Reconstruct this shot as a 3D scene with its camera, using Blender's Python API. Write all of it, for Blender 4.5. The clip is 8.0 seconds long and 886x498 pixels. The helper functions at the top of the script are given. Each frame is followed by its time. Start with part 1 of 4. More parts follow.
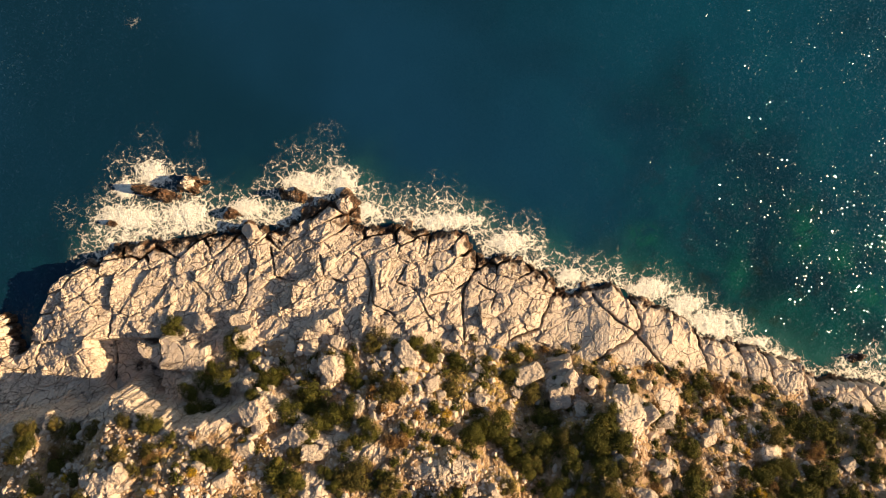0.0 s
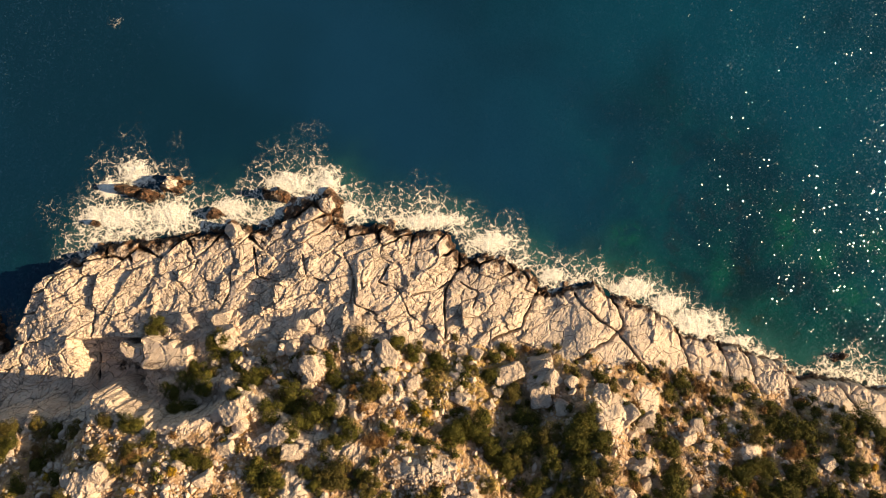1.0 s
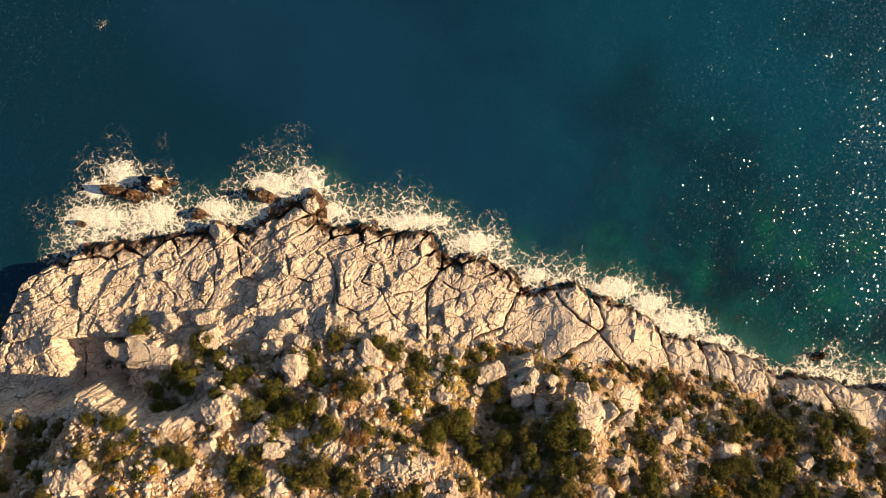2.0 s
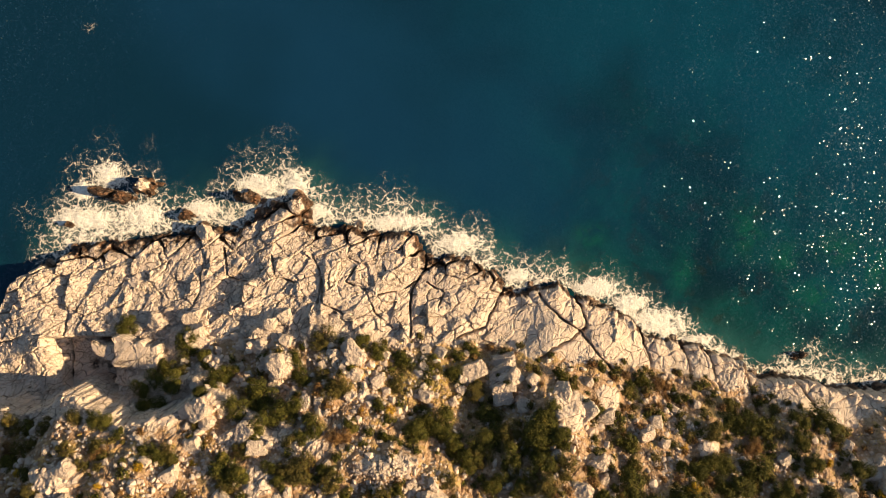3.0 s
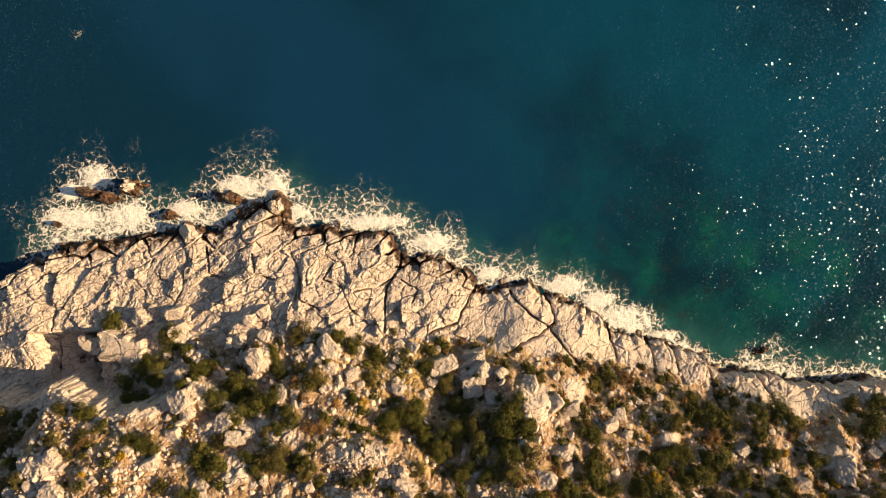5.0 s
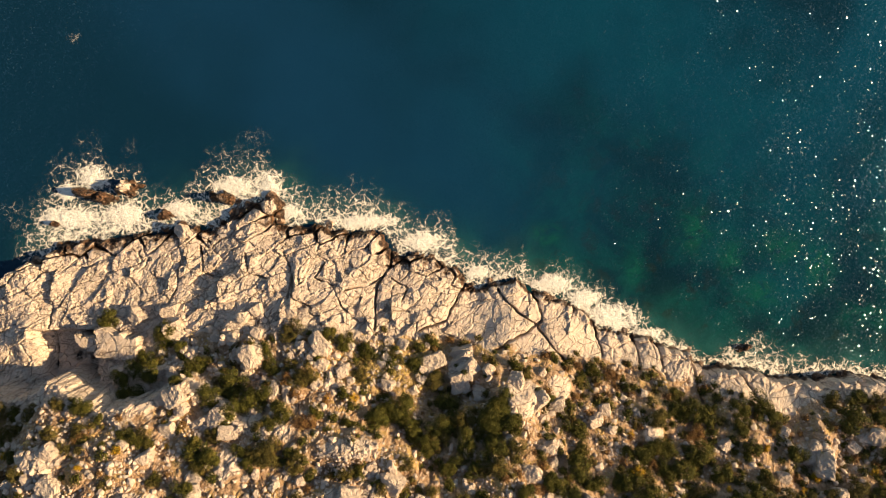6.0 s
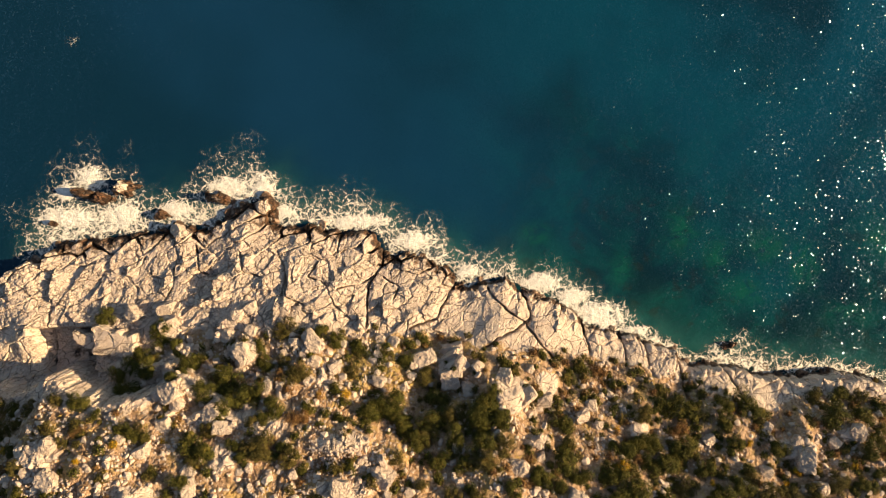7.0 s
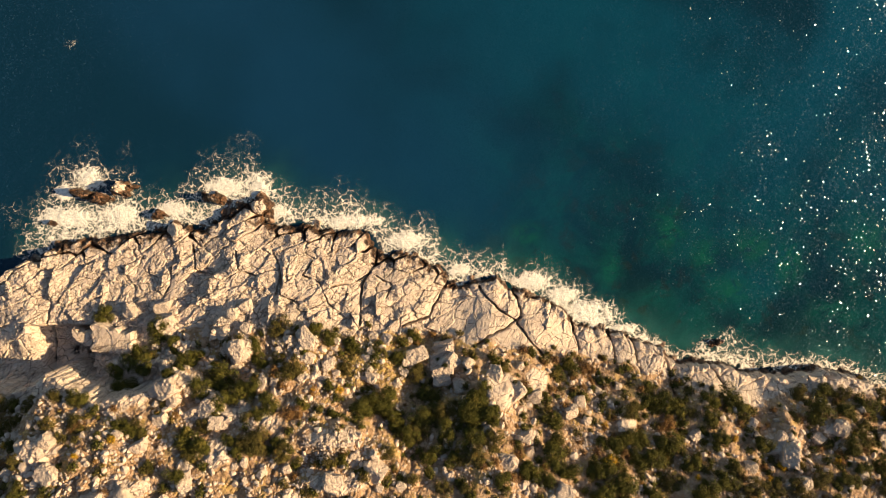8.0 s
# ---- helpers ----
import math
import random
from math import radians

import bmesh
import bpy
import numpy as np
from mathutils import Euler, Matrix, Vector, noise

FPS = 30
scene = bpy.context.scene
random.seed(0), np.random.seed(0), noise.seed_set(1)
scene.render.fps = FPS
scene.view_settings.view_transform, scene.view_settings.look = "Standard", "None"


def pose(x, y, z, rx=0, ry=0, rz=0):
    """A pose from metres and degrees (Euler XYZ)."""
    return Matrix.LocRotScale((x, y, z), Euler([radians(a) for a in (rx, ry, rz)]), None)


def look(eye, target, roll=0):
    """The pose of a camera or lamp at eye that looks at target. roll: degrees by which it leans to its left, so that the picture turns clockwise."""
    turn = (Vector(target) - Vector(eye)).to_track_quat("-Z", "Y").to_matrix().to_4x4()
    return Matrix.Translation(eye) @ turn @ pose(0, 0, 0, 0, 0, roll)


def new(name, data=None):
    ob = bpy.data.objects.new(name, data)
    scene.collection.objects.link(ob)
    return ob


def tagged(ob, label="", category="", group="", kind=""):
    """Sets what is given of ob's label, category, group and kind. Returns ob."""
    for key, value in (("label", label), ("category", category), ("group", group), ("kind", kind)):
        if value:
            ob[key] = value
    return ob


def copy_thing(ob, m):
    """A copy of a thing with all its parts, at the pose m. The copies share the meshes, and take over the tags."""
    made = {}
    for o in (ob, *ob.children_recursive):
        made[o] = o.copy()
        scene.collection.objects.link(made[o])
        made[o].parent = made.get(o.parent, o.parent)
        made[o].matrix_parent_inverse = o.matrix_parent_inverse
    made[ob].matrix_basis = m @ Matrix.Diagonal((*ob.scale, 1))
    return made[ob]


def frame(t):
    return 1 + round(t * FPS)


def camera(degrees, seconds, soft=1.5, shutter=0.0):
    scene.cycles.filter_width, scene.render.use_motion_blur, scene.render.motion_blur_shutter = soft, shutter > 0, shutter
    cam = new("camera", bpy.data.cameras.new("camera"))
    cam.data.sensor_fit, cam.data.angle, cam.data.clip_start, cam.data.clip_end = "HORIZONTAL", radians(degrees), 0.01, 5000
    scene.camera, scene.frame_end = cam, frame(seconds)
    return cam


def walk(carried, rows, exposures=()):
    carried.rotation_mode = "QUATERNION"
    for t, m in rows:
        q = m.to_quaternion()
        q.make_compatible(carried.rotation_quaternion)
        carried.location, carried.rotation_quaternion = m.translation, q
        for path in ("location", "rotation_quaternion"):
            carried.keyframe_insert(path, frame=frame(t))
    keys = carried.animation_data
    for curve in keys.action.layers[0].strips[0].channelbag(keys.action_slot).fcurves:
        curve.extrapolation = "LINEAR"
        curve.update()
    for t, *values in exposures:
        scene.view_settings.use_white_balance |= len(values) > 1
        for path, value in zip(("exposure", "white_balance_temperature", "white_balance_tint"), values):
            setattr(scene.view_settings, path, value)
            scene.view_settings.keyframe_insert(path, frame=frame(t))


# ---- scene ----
cam = camera(75.9, 8.0, 0.95)
METRES, EYE, TILT, LEAN, TURN = 15.0, 63.5, -90.0, 0.0, 0.0
ROWS = [
    (0.0, 0.0, 0.0, 0.0, 0.0, 0.0, 0.0),
    (0.5, 0.0635, -0.0008, 0.0052, 0.01, -0.08, 0.02),
    (1.0, 0.1306, -0.009, 0.0118, 0.03, -0.19, 0.03),
    (1.5, 0.195, -0.0245, 0.0159, 0.03, -0.25, 0.03),
    (3.0, 0.3744, -0.0921, 0.0044, -0.02, -0.03, 0.03),
    (3.5, 0.4284, -0.1248, 0.0052, -0.03, -0.07, 0.02),
    (4.0, 0.4775, -0.1659, 0.0024, -0.06, -0.07, 0.03),
    (4.5, 0.5257, -0.2118, 0.0018, -0.07, -0.09, 0.04),
    (6.0, 0.6553, -0.3487, -0.0058, -0.06, -0.08, 0.0),
    (6.5, 0.6932, -0.3947, -0.0084, -0.06, -0.08, -0.0),
    (7.0, 0.7285, -0.4408, -0.0106, -0.07, -0.09, -0.01),
    (7.5, 0.761, -0.4867, -0.0141, -0.07, -0.09, -0.02),
    (8.0, 0.7938, -0.5275, -0.0109, -0.06, -0.16, -0.02),
]
walk(cam, [(t, pose(0, 0, EYE, TILT, LEAN, TURN) @ pose(METRES * x, METRES * y, METRES * z, 90 + pitch, roll, yaw)) for t, x, y, z, yaw, pitch, roll in ROWS])

# ---- light: a low warm sun in the east, clear sky ----
SUN_AZ, SUN_EL = -4.0, 21.0          # degrees anticlockwise from +x, and above the horizon
scene.view_settings.exposure = 1.24
to_sun = Vector((math.cos(radians(SUN_EL)) * math.cos(radians(SUN_AZ)), math.cos(radians(SUN_EL)) * math.sin(radians(SUN_AZ)), math.sin(radians(SUN_EL))))
sun_data = bpy.data.lights.new("sun", "SUN")
sun_data.energy, sun_data.angle, sun_data.color = 5.0, radians(0.55), (1.0, 0.73, 0.425)
sun = new("sun", sun_data)
sun.matrix_world = look(to_sun * 300, (0, 0, 0))
world = bpy.data.worlds.new("sky")
scene.world = world
world.use_nodes = True
wn = world.node_tree
sky = wn.nodes.new("ShaderNodeTexSky")
sky.sky_type, sky.sun_disc = "NISHITA", False
sky.sun_elevation, sky.sun_rotation = radians(SUN_EL), radians(90 - SUN_AZ)
wn.links.new(sky.outputs[0], wn.nodes["Background"].inputs[0])
wn.nodes["Background"].inputs[1].default_value = 0.050


SWELL, CHOP, WAVELET = 0.15, 0.08, 0.45    # wave heights on the sea in metres, and the lean of its wavelets


# ---- materials ----
class Nodes:
    """A material's node tree, with short calls for the nodes used below."""

    def __init__(self, name):
        self.mat = bpy.data.materials.new(name)
        self.mat.use_nodes = True
        self.t = self.mat.node_tree
        self.bsdf = self.t.nodes["Principled BSDF"]
        self.geo = self.t.nodes.new("ShaderNodeNewGeometry")
        self.tex = self.t.nodes.new("ShaderNodeTexCoord")

    def put(self, socket, value):
        if isinstance(value, bpy.types.NodeSocket):
            self.t.links.new(value, socket)
        elif isinstance(value, (tuple, list)) and len(value) == 3 and socket.type == "RGBA":
            socket.default_value = (*value, 1)
        else:
            socket.default_value = value

    def noise(self, scale, detail=4.0, rough=0.55, warp=0.0, space=None):
        n = self.t.nodes.new("ShaderNodeTexNoise")
        n.inputs["Scale"].default_value, n.inputs["Detail"].default_value = scale, detail
        n.inputs["Roughness"].default_value, n.inputs["Distortion"].default_value = rough, warp
        self.t.links.new(space or self.geo.outputs["Position"], n.inputs["Vector"])
        return n.outputs["Fac"]

    def cells(self, scale, feature="F1", space=None):
        n = self.t.nodes.new("ShaderNodeTexVoronoi")
        n.feature = feature
        n.inputs["Scale"].default_value = scale
        self.t.links.new(space or self.geo.outputs["Position"], n.inputs["Vector"])
        return n.outputs["Distance"]

    def ramp(self, value, lo, hi, a=0.0, b=1.0):
        n = self.t.nodes.new("ShaderNodeMapRange")
        n.interpolation_type = "SMOOTHSTEP"
        for i, v in enumerate((value, lo, hi, a, b)):
            self.put(n.inputs[i], v)
        return n.outputs[0]

    def math(self, op, a, b=0.0):
        n = self.t.nodes.new("ShaderNodeMath")
        n.operation = op
        self.put(n.inputs[0], a), self.put(n.inputs[1], b)
        return n.outputs[0]

    def mix(self, fac, a, b, how="MIX"):
        n = self.t.nodes.new("ShaderNodeMix")
        n.data_type, n.blend_type = "RGBA", how
        self.put(n.inputs[0], fac), self.put(n.inputs[6], a), self.put(n.inputs[7], b)
        return n.outputs[2]

    def scaled(self, sx, sy, sz, turn=0.0):
        n = self.t.nodes.new("ShaderNodeMapping")
        n.vector_type = "TEXTURE"
        n.inputs["Scale"].default_value, n.inputs["Rotation"].default_value = (1 / sx, 1 / sy, 1 / sz), (0, 0, radians(turn))
        self.t.links.new(self.geo.outputs["Position"], n.inputs["Vector"])
        return n.outputs[0]

    def warped(self, amount, sx, sy, turn):
        """The place, turned and stretched along the bedding, and bent by noise."""
        n = self.t.nodes.new("ShaderNodeTexNoise")
        n.inputs["Scale"].default_value, n.inputs["Detail"].default_value = 0.9, 4
        self.t.links.new(self.geo.outputs["Position"], n.inputs["Vector"])
        v = self.t.nodes.new("ShaderNodeVectorMath")
        v.operation = "MULTIPLY_ADD"
        v.inputs[1].default_value = (amount, amount, amount)
        self.t.links.new(n.outputs["Color"], v.inputs[0])
        self.t.links.new(self.scaled(sx, sy, 1.0, turn), v.inputs[2])
        return v.outputs[0]

    def attr(self, name):
        n = self.t.nodes.new("ShaderNodeAttribute")
        n.attribute_name = name
        return n.outputs["Fac"]

    def xyz(self):
        n = self.t.nodes.new("ShaderNodeSeparateXYZ")
        self.t.links.new(self.geo.outputs["Position"], n.inputs[0])
        return n.outputs

    def bump(self, height, distance, strength=1.0, normal=None):
        n = self.t.nodes.new("ShaderNodeBump")
        n.inputs["Strength"].default_value, n.inputs["Distance"].default_value = strength, distance
        self.t.links.new(height, n.inputs["Height"])
        if normal:
            self.t.links.new(normal, n.inputs["Normal"])
        return n.outputs[0]

    def finish(self, colour, rough, normal=None, specular=0.3, **more):
        self.put(self.bsdf.inputs["Base Color"], colour)
        self.put(self.bsdf.inputs["Roughness"], rough)
        self.put(self.bsdf.inputs["Specular IOR Level"], specular)
        for key, value in more.items():
            self.put(self.bsdf.inputs[key.replace("_", " ")], value)
        if normal:
            self.put(self.bsdf.inputs["Normal"], normal)
        return self.mat


def rock_colours(n):
    """Pinkish beige limestone with grey weathering, rusty seams and dark pits, their shade put into the colour."""
    big, mid, fine = n.noise(0.16, 5), n.noise(0.9, 6, 0.62), n.noise(6.0, 6, 0.7)
    c = n.mix(n.ramp(big, 0.35, 0.65), (0.595, 0.472, 0.365), (0.505, 0.408, 0.325))
    c = n.mix(n.ramp(mid, 0.38, 0.68), c, (0.655, 0.532, 0.412))
    # fine dark specks paint the shade of small pits, at two sizes
    c = n.mix(n.math("MULTIPLY", n.ramp(fine, 0.54, 0.71), 0.5), c, (0.26, 0.192, 0.145))
    c = n.mix(n.math("MULTIPLY", n.ramp(n.noise(13.0, 4, 0.7), 0.56, 0.68), 0.45), c, (0.22, 0.155, 0.115))
    c = n.mix(n.math("MULTIPLY", n.ramp(n.noise(0.55, 5, 0.6, 0.6), 0.6, 0.75), 0.35), c, (0.42, 0.25, 0.14))
    return c


def rock_material():
    n = Nodes("limestone")
    c = rock_colours(n)
    # low wet band with brown weed along the water
    z = n.xyz()[2]
    edge = n.math("ADD", z, n.math("SUBTRACT", n.math("MULTIPLY", n.noise(0.9, 6, 0.70), -2.0), n.attr("surf")))
    wet = n.ramp(edge, -0.25, 0.15, 1.0, 0.0)
    weed = n.mix(n.ramp(n.noise(2.2, 5, 0.65), 0.42, 0.62), (0.026, 0.016, 0.010), (0.150, 0.078, 0.042))
    c = n.mix(wet, c, weed)
    # thin dry soil and grass where plants grow
    soil = n.mix(n.ramp(n.noise(1.6, 6, 0.7), 0.4, 0.62), (0.30, 0.185, 0.100), (0.47, 0.320, 0.200))
    soil = n.mix(n.ramp(n.noise(0.5, 4, 0.6), 0.52, 0.66), soil, (0.42, 0.280, 0.110))
    soil = n.mix(n.ramp(n.noise(3.6, 5, 0.7), 0.58, 0.68), soil, (0.15, 0.105, 0.045))
    soil = n.mix(n.math("MULTIPLY", n.attr("meadow"), n.ramp(n.noise(2.0, 5, 0.7), 0.36, 0.56)), soil, (0.50, 0.36, 0.12))
    grain = n.math("ADD", n.attr("soil"), n.math("MULTIPLY", n.math("SUBTRACT", n.noise(1.1, 6, 0.7), 0.5), 1.6))
    cover = n.ramp(grain, 0.40, 0.64)
    c = n.mix(cover, c, soil)
    # weathered skin, with open seams, thinner cuts between them and solution pits
    ledges = n.noise(1.0, 6, 0.68, 0.4, n.scaled(1.1, 4.2, 1.0, 33))
    relief = n.math("ADD", n.math("MULTIPLY", ledges, 0.55), n.math("MULTIPLY", n.noise(7.0, 6, 0.75, 0.3), 0.42))
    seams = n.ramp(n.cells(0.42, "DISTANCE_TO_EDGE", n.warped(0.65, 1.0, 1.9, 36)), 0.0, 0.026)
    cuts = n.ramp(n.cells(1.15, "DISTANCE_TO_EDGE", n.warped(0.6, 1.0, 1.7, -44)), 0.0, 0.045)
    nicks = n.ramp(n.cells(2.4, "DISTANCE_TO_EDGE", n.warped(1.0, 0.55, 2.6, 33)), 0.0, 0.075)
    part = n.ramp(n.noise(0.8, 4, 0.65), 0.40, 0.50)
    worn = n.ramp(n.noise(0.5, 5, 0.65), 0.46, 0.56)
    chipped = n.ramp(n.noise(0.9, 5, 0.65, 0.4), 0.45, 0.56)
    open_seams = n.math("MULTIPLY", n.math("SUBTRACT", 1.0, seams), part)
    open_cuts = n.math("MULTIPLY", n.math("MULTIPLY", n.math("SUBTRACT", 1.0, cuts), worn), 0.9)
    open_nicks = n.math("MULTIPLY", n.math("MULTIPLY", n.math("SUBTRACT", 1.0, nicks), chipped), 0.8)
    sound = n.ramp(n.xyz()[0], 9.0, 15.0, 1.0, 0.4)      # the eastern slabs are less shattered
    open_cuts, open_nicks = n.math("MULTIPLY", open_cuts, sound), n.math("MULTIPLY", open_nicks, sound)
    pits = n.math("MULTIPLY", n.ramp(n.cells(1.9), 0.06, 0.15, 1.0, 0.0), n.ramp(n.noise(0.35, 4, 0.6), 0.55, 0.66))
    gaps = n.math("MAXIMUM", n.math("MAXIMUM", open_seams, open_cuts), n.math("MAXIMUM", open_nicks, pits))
    # gaps coloured dark: soil filling the seams, and painted shade in the pits
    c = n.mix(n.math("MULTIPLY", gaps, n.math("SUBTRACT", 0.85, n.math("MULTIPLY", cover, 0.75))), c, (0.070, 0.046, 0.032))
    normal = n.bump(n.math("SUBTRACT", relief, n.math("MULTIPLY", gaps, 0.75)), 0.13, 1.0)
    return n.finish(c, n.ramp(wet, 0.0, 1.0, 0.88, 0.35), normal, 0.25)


def boulder_material():
    n = Nodes("boulder_limestone")
    c = rock_colours(n)
    info = n.t.nodes.new("ShaderNodeObjectInfo")
    c = n.mix(n.math("ADD", n.math("MULTIPLY", info.outputs["Random"], 0.35), 0.3), c, (0.54, 0.43, 0.335))
    normal = n.bump(n.math("ADD", n.noise(2.0, 4, 0.6, 0.4), n.math("MULTIPLY", n.noise(6.0, 5, 0.65), 0.5)), 0.55, 1.0)
    return n.finish(c, 0.88, normal, 0.25)


def weed_rock_material():
    n = Nodes("wet_weedy_rock")
    c = n.mix(n.ramp(n.noise(2.4, 6, 0.68), 0.40, 0.62), (0.045, 0.025, 0.015), (0.20, 0.112, 0.064))
    c = n.mix(n.ramp(n.noise(1.1, 5, 0.65), 0.50, 0.62), c, (0.50, 0.36, 0.25))
    return n.finish(c, 0.45, n.bump(n.math("ADD", n.noise(2.4, 5, 0.62, 0.4), n.math("MULTIPLY", n.noise(7.0, 5, 0.65), 0.5)), 0.5, 1.0), 0.35)


def stone_material():
    n = Nodes("loose_stone")
    c = rock_colours(n)
    c = n.mix(n.ramp(n.geo.outputs["Random Per Island"], 0.1, 1.0, 0.2, 0.9), c, (0.44, 0.345, 0.265))
    return n.finish(c, 0.9, n.bump(n.noise(9.0, 5, 0.7), 0.05, 0.7), 0.25)


def leaf_material(name, a, b, c3):
    n = Nodes(name)
    r = n.geo.outputs["Random Per Island"]
    c = n.mix(r, a, b)
    c = n.mix(n.ramp(n.noise(1.1, 4, 0.6), 0.55, 0.72), c, c3)
    return n.finish(c, 0.8, None, 0.1)


def bark_material():
    n = Nodes("bark")
    c = n.mix(n.noise(9.0, 5), (0.09, 0.065, 0.045), (0.19, 0.145, 0.105))
    return n.finish(c, 0.9, n.bump(n.noise(20.0, 4), 0.02, 0.8), 0.2)


def water_material():
    n = Nodes("sea_water")
    x, y, z = n.xyz()
    # body colour of the water: deep blue offshore, blue-green over the shelf, weed and sand patches in the shallows
    off = n.noise(0.022, 3, 0.5, 0.3)
    deep = n.mix(n.ramp(off, 0.38, 0.62), (0.0042, 0.0315, 0.0720), (0.0027, 0.0215, 0.0430))
    teal = n.mix(n.ramp(n.noise(0.045, 4, 0.5, 0.4), 0.4, 0.62), (0.0020, 0.0425, 0.0760), (0.0018, 0.0195, 0.0350))
    c = n.mix(n.ramp(n.math("ADD", x, n.math("MULTIPLY", y, 0.5)), 0.0, 55.0), deep, teal)
    bed = n.mix(n.ramp(n.noise(0.13, 6, 0.65, 0.5), 0.42, 0.64), (0.0020, 0.0150, 0.0195), (0.0026, 0.0450, 0.0420))
    bed = n.mix(n.math("MULTIPLY", n.ramp(n.noise(0.30, 5, 0.65, 0.6), 0.54, 0.66), 0.8), bed, (0.0090, 0.0150, 0.0110))
    c = n.mix(n.attr("shallow"), c, bed)
    c = n.mix(n.math("MULTIPLY", n.attr("sand"), n.ramp(n.noise(0.5, 5, 0.65, 0.8), 0.30, 0.62)), c, (0.0040, 0.0627, 0.0449))
    c = n.mix(n.attr("foam_veil"), c, (0.020, 0.090, 0.080))
    # wind lanes make the ripples livelier in streaks; each wavelet is a small mirror with a lean of its own
    lanes = n.ramp(n.noise(1.0, 5, 0.65, 0.5, n.scaled(0.34, 0.075, 1.0, -28)), 0.36, 0.64, 0.60, 1.04)
    swell = n.noise(1.0, 2, 0.5, 0.2, n.scaled(0.22, 0.10, 1.0, -25))
    chop = n.noise(1.0, 3, 0.55, 0.4, n.scaled(1.2, 0.9, 1.0, -28))
    nrm = n.bump(chop, CHOP, 1.0, n.bump(swell, SWELL))
    facet, again = n.t.nodes.new("ShaderNodeTexVoronoi"), n.t.nodes.new("ShaderNodeTexWhiteNoise")
    facet.inputs["Scale"].default_value = 6.5
    n.put(facet.inputs["Vector"], n.geo.outputs["Position"])
    n.put(again.inputs["Vector"], facet.outputs["Position"])
    total, lean, sized, tipped = (n.t.nodes.new("ShaderNodeVectorMath") for _ in range(4))
    total.operation, lean.operation, sized.operation, tipped.operation = "ADD", "MULTIPLY_ADD", "SCALE", "ADD"
    n.put(total.inputs[0], facet.outputs["Color"]), n.put(total.inputs[1], again.outputs["Color"])
    n.put(lean.inputs[0], total.outputs[0]), n.put(lean.inputs[1], (1.0, 1.0, 0.0)), n.put(lean.inputs[2], (-1.0, -1.0, 0.0))
    n.put(sized.inputs[0], lean.outputs[0]), n.put(sized.inputs["Scale"], n.math("MULTIPLY", n.math("MULTIPLY", lanes, WAVELET), n.attr("open_water")))
    n.put(tipped.inputs[0], nrm), n.put(tipped.inputs[1], sized.outputs[0])
    nrm = tipped.outputs[0]
    body, gloss = n.t.nodes.new("ShaderNodeBsdfDiffuse"), n.t.nodes.new("ShaderNodeBsdfGlossy")
    fres, both = n.t.nodes.new("ShaderNodeFresnel"), n.t.nodes.new("ShaderNodeMixShader")
    fres.inputs["IOR"].default_value = 1.333
    gloss.inputs["Roughness"].default_value = 0.085
    gloss.inputs["Color"].default_value = (0.72, 0.89, 1.0, 1)
    n.put(body.inputs["Color"], c), n.put(gloss.inputs["Normal"], nrm), n.put(fres.inputs["Normal"], nrm)
    n.put(both.inputs[0], fres.outputs[0])
    n.t.links.new(body.outputs[0], both.inputs[1]), n.t.links.new(gloss.outputs[0], both.inputs[2])
    n.t.links.new(both.outputs[0], n.t.nodes["Material Output"].inputs["Surface"])
    n.t.nodes.remove(n.bsdf)
    return n.mat


def foam_material():
    """White water: solid where thick, and thinning to a torn lace of strands at its edge."""
    n = Nodes("sea_foam")
    thick = n.attr("thick")
    lace = n.ramp(n.cells(0.9, "DISTANCE_TO_EDGE", n.warped(1.7, 1.0, 1.0, 20)), 0.0, 0.13, 1.0, 0.0)
    fine = n.ramp(n.cells(2.1, "DISTANCE_TO_EDGE", n.warped(2.4, 1.0, 1.0, -15)), 0.0, 0.16, 1.0, 0.0)
    thread = n.ramp(n.cells(4.6, "DISTANCE_TO_EDGE", n.warped(3.4, 1.0, 1.0, 50)), 0.0, 0.22, 1.0, 0.0)
    mist = n.noise(1.2, 9, 0.70, 1.2)
    spray = n.noise(7.5, 5, 0.75, 0.8)
    body = n.math("ADD", n.math("MULTIPLY", thick, 1.75), n.math("MULTIPLY", n.math("SUBTRACT", mist, 0.5), 1.7))
    body = n.math("ADD", body, n.math("MULTIPLY", n.math("SUBTRACT", spray, 0.5), 0.8))
    strands = n.math("ADD", n.math("MULTIPLY", lace, 0.42), n.math("ADD", n.math("MULTIPLY", fine, 0.34), n.math("MULTIPLY", thread, 0.20)))
    value = n.math("ADD", n.math("ADD", body, strands), -0.72)
    alpha = n.math("MULTIPLY", n.ramp(value, -0.05, 0.85), n.ramp(thick, 0.02, 0.22))
    c = n.mix(n.ramp(n.noise(2.6, 7, 0.75), 0.36, 0.66), (0.90, 0.865, 0.76), (0.68, 0.64, 0.54))
    relief = n.math("ADD", n.noise(2.4, 7, 0.75, 0.6), n.math("MULTIPLY", value, 0.25))
    return n.finish(c, 0.8, n.bump(relief, 0.22, 0.9), 0.15, Alpha=alpha)


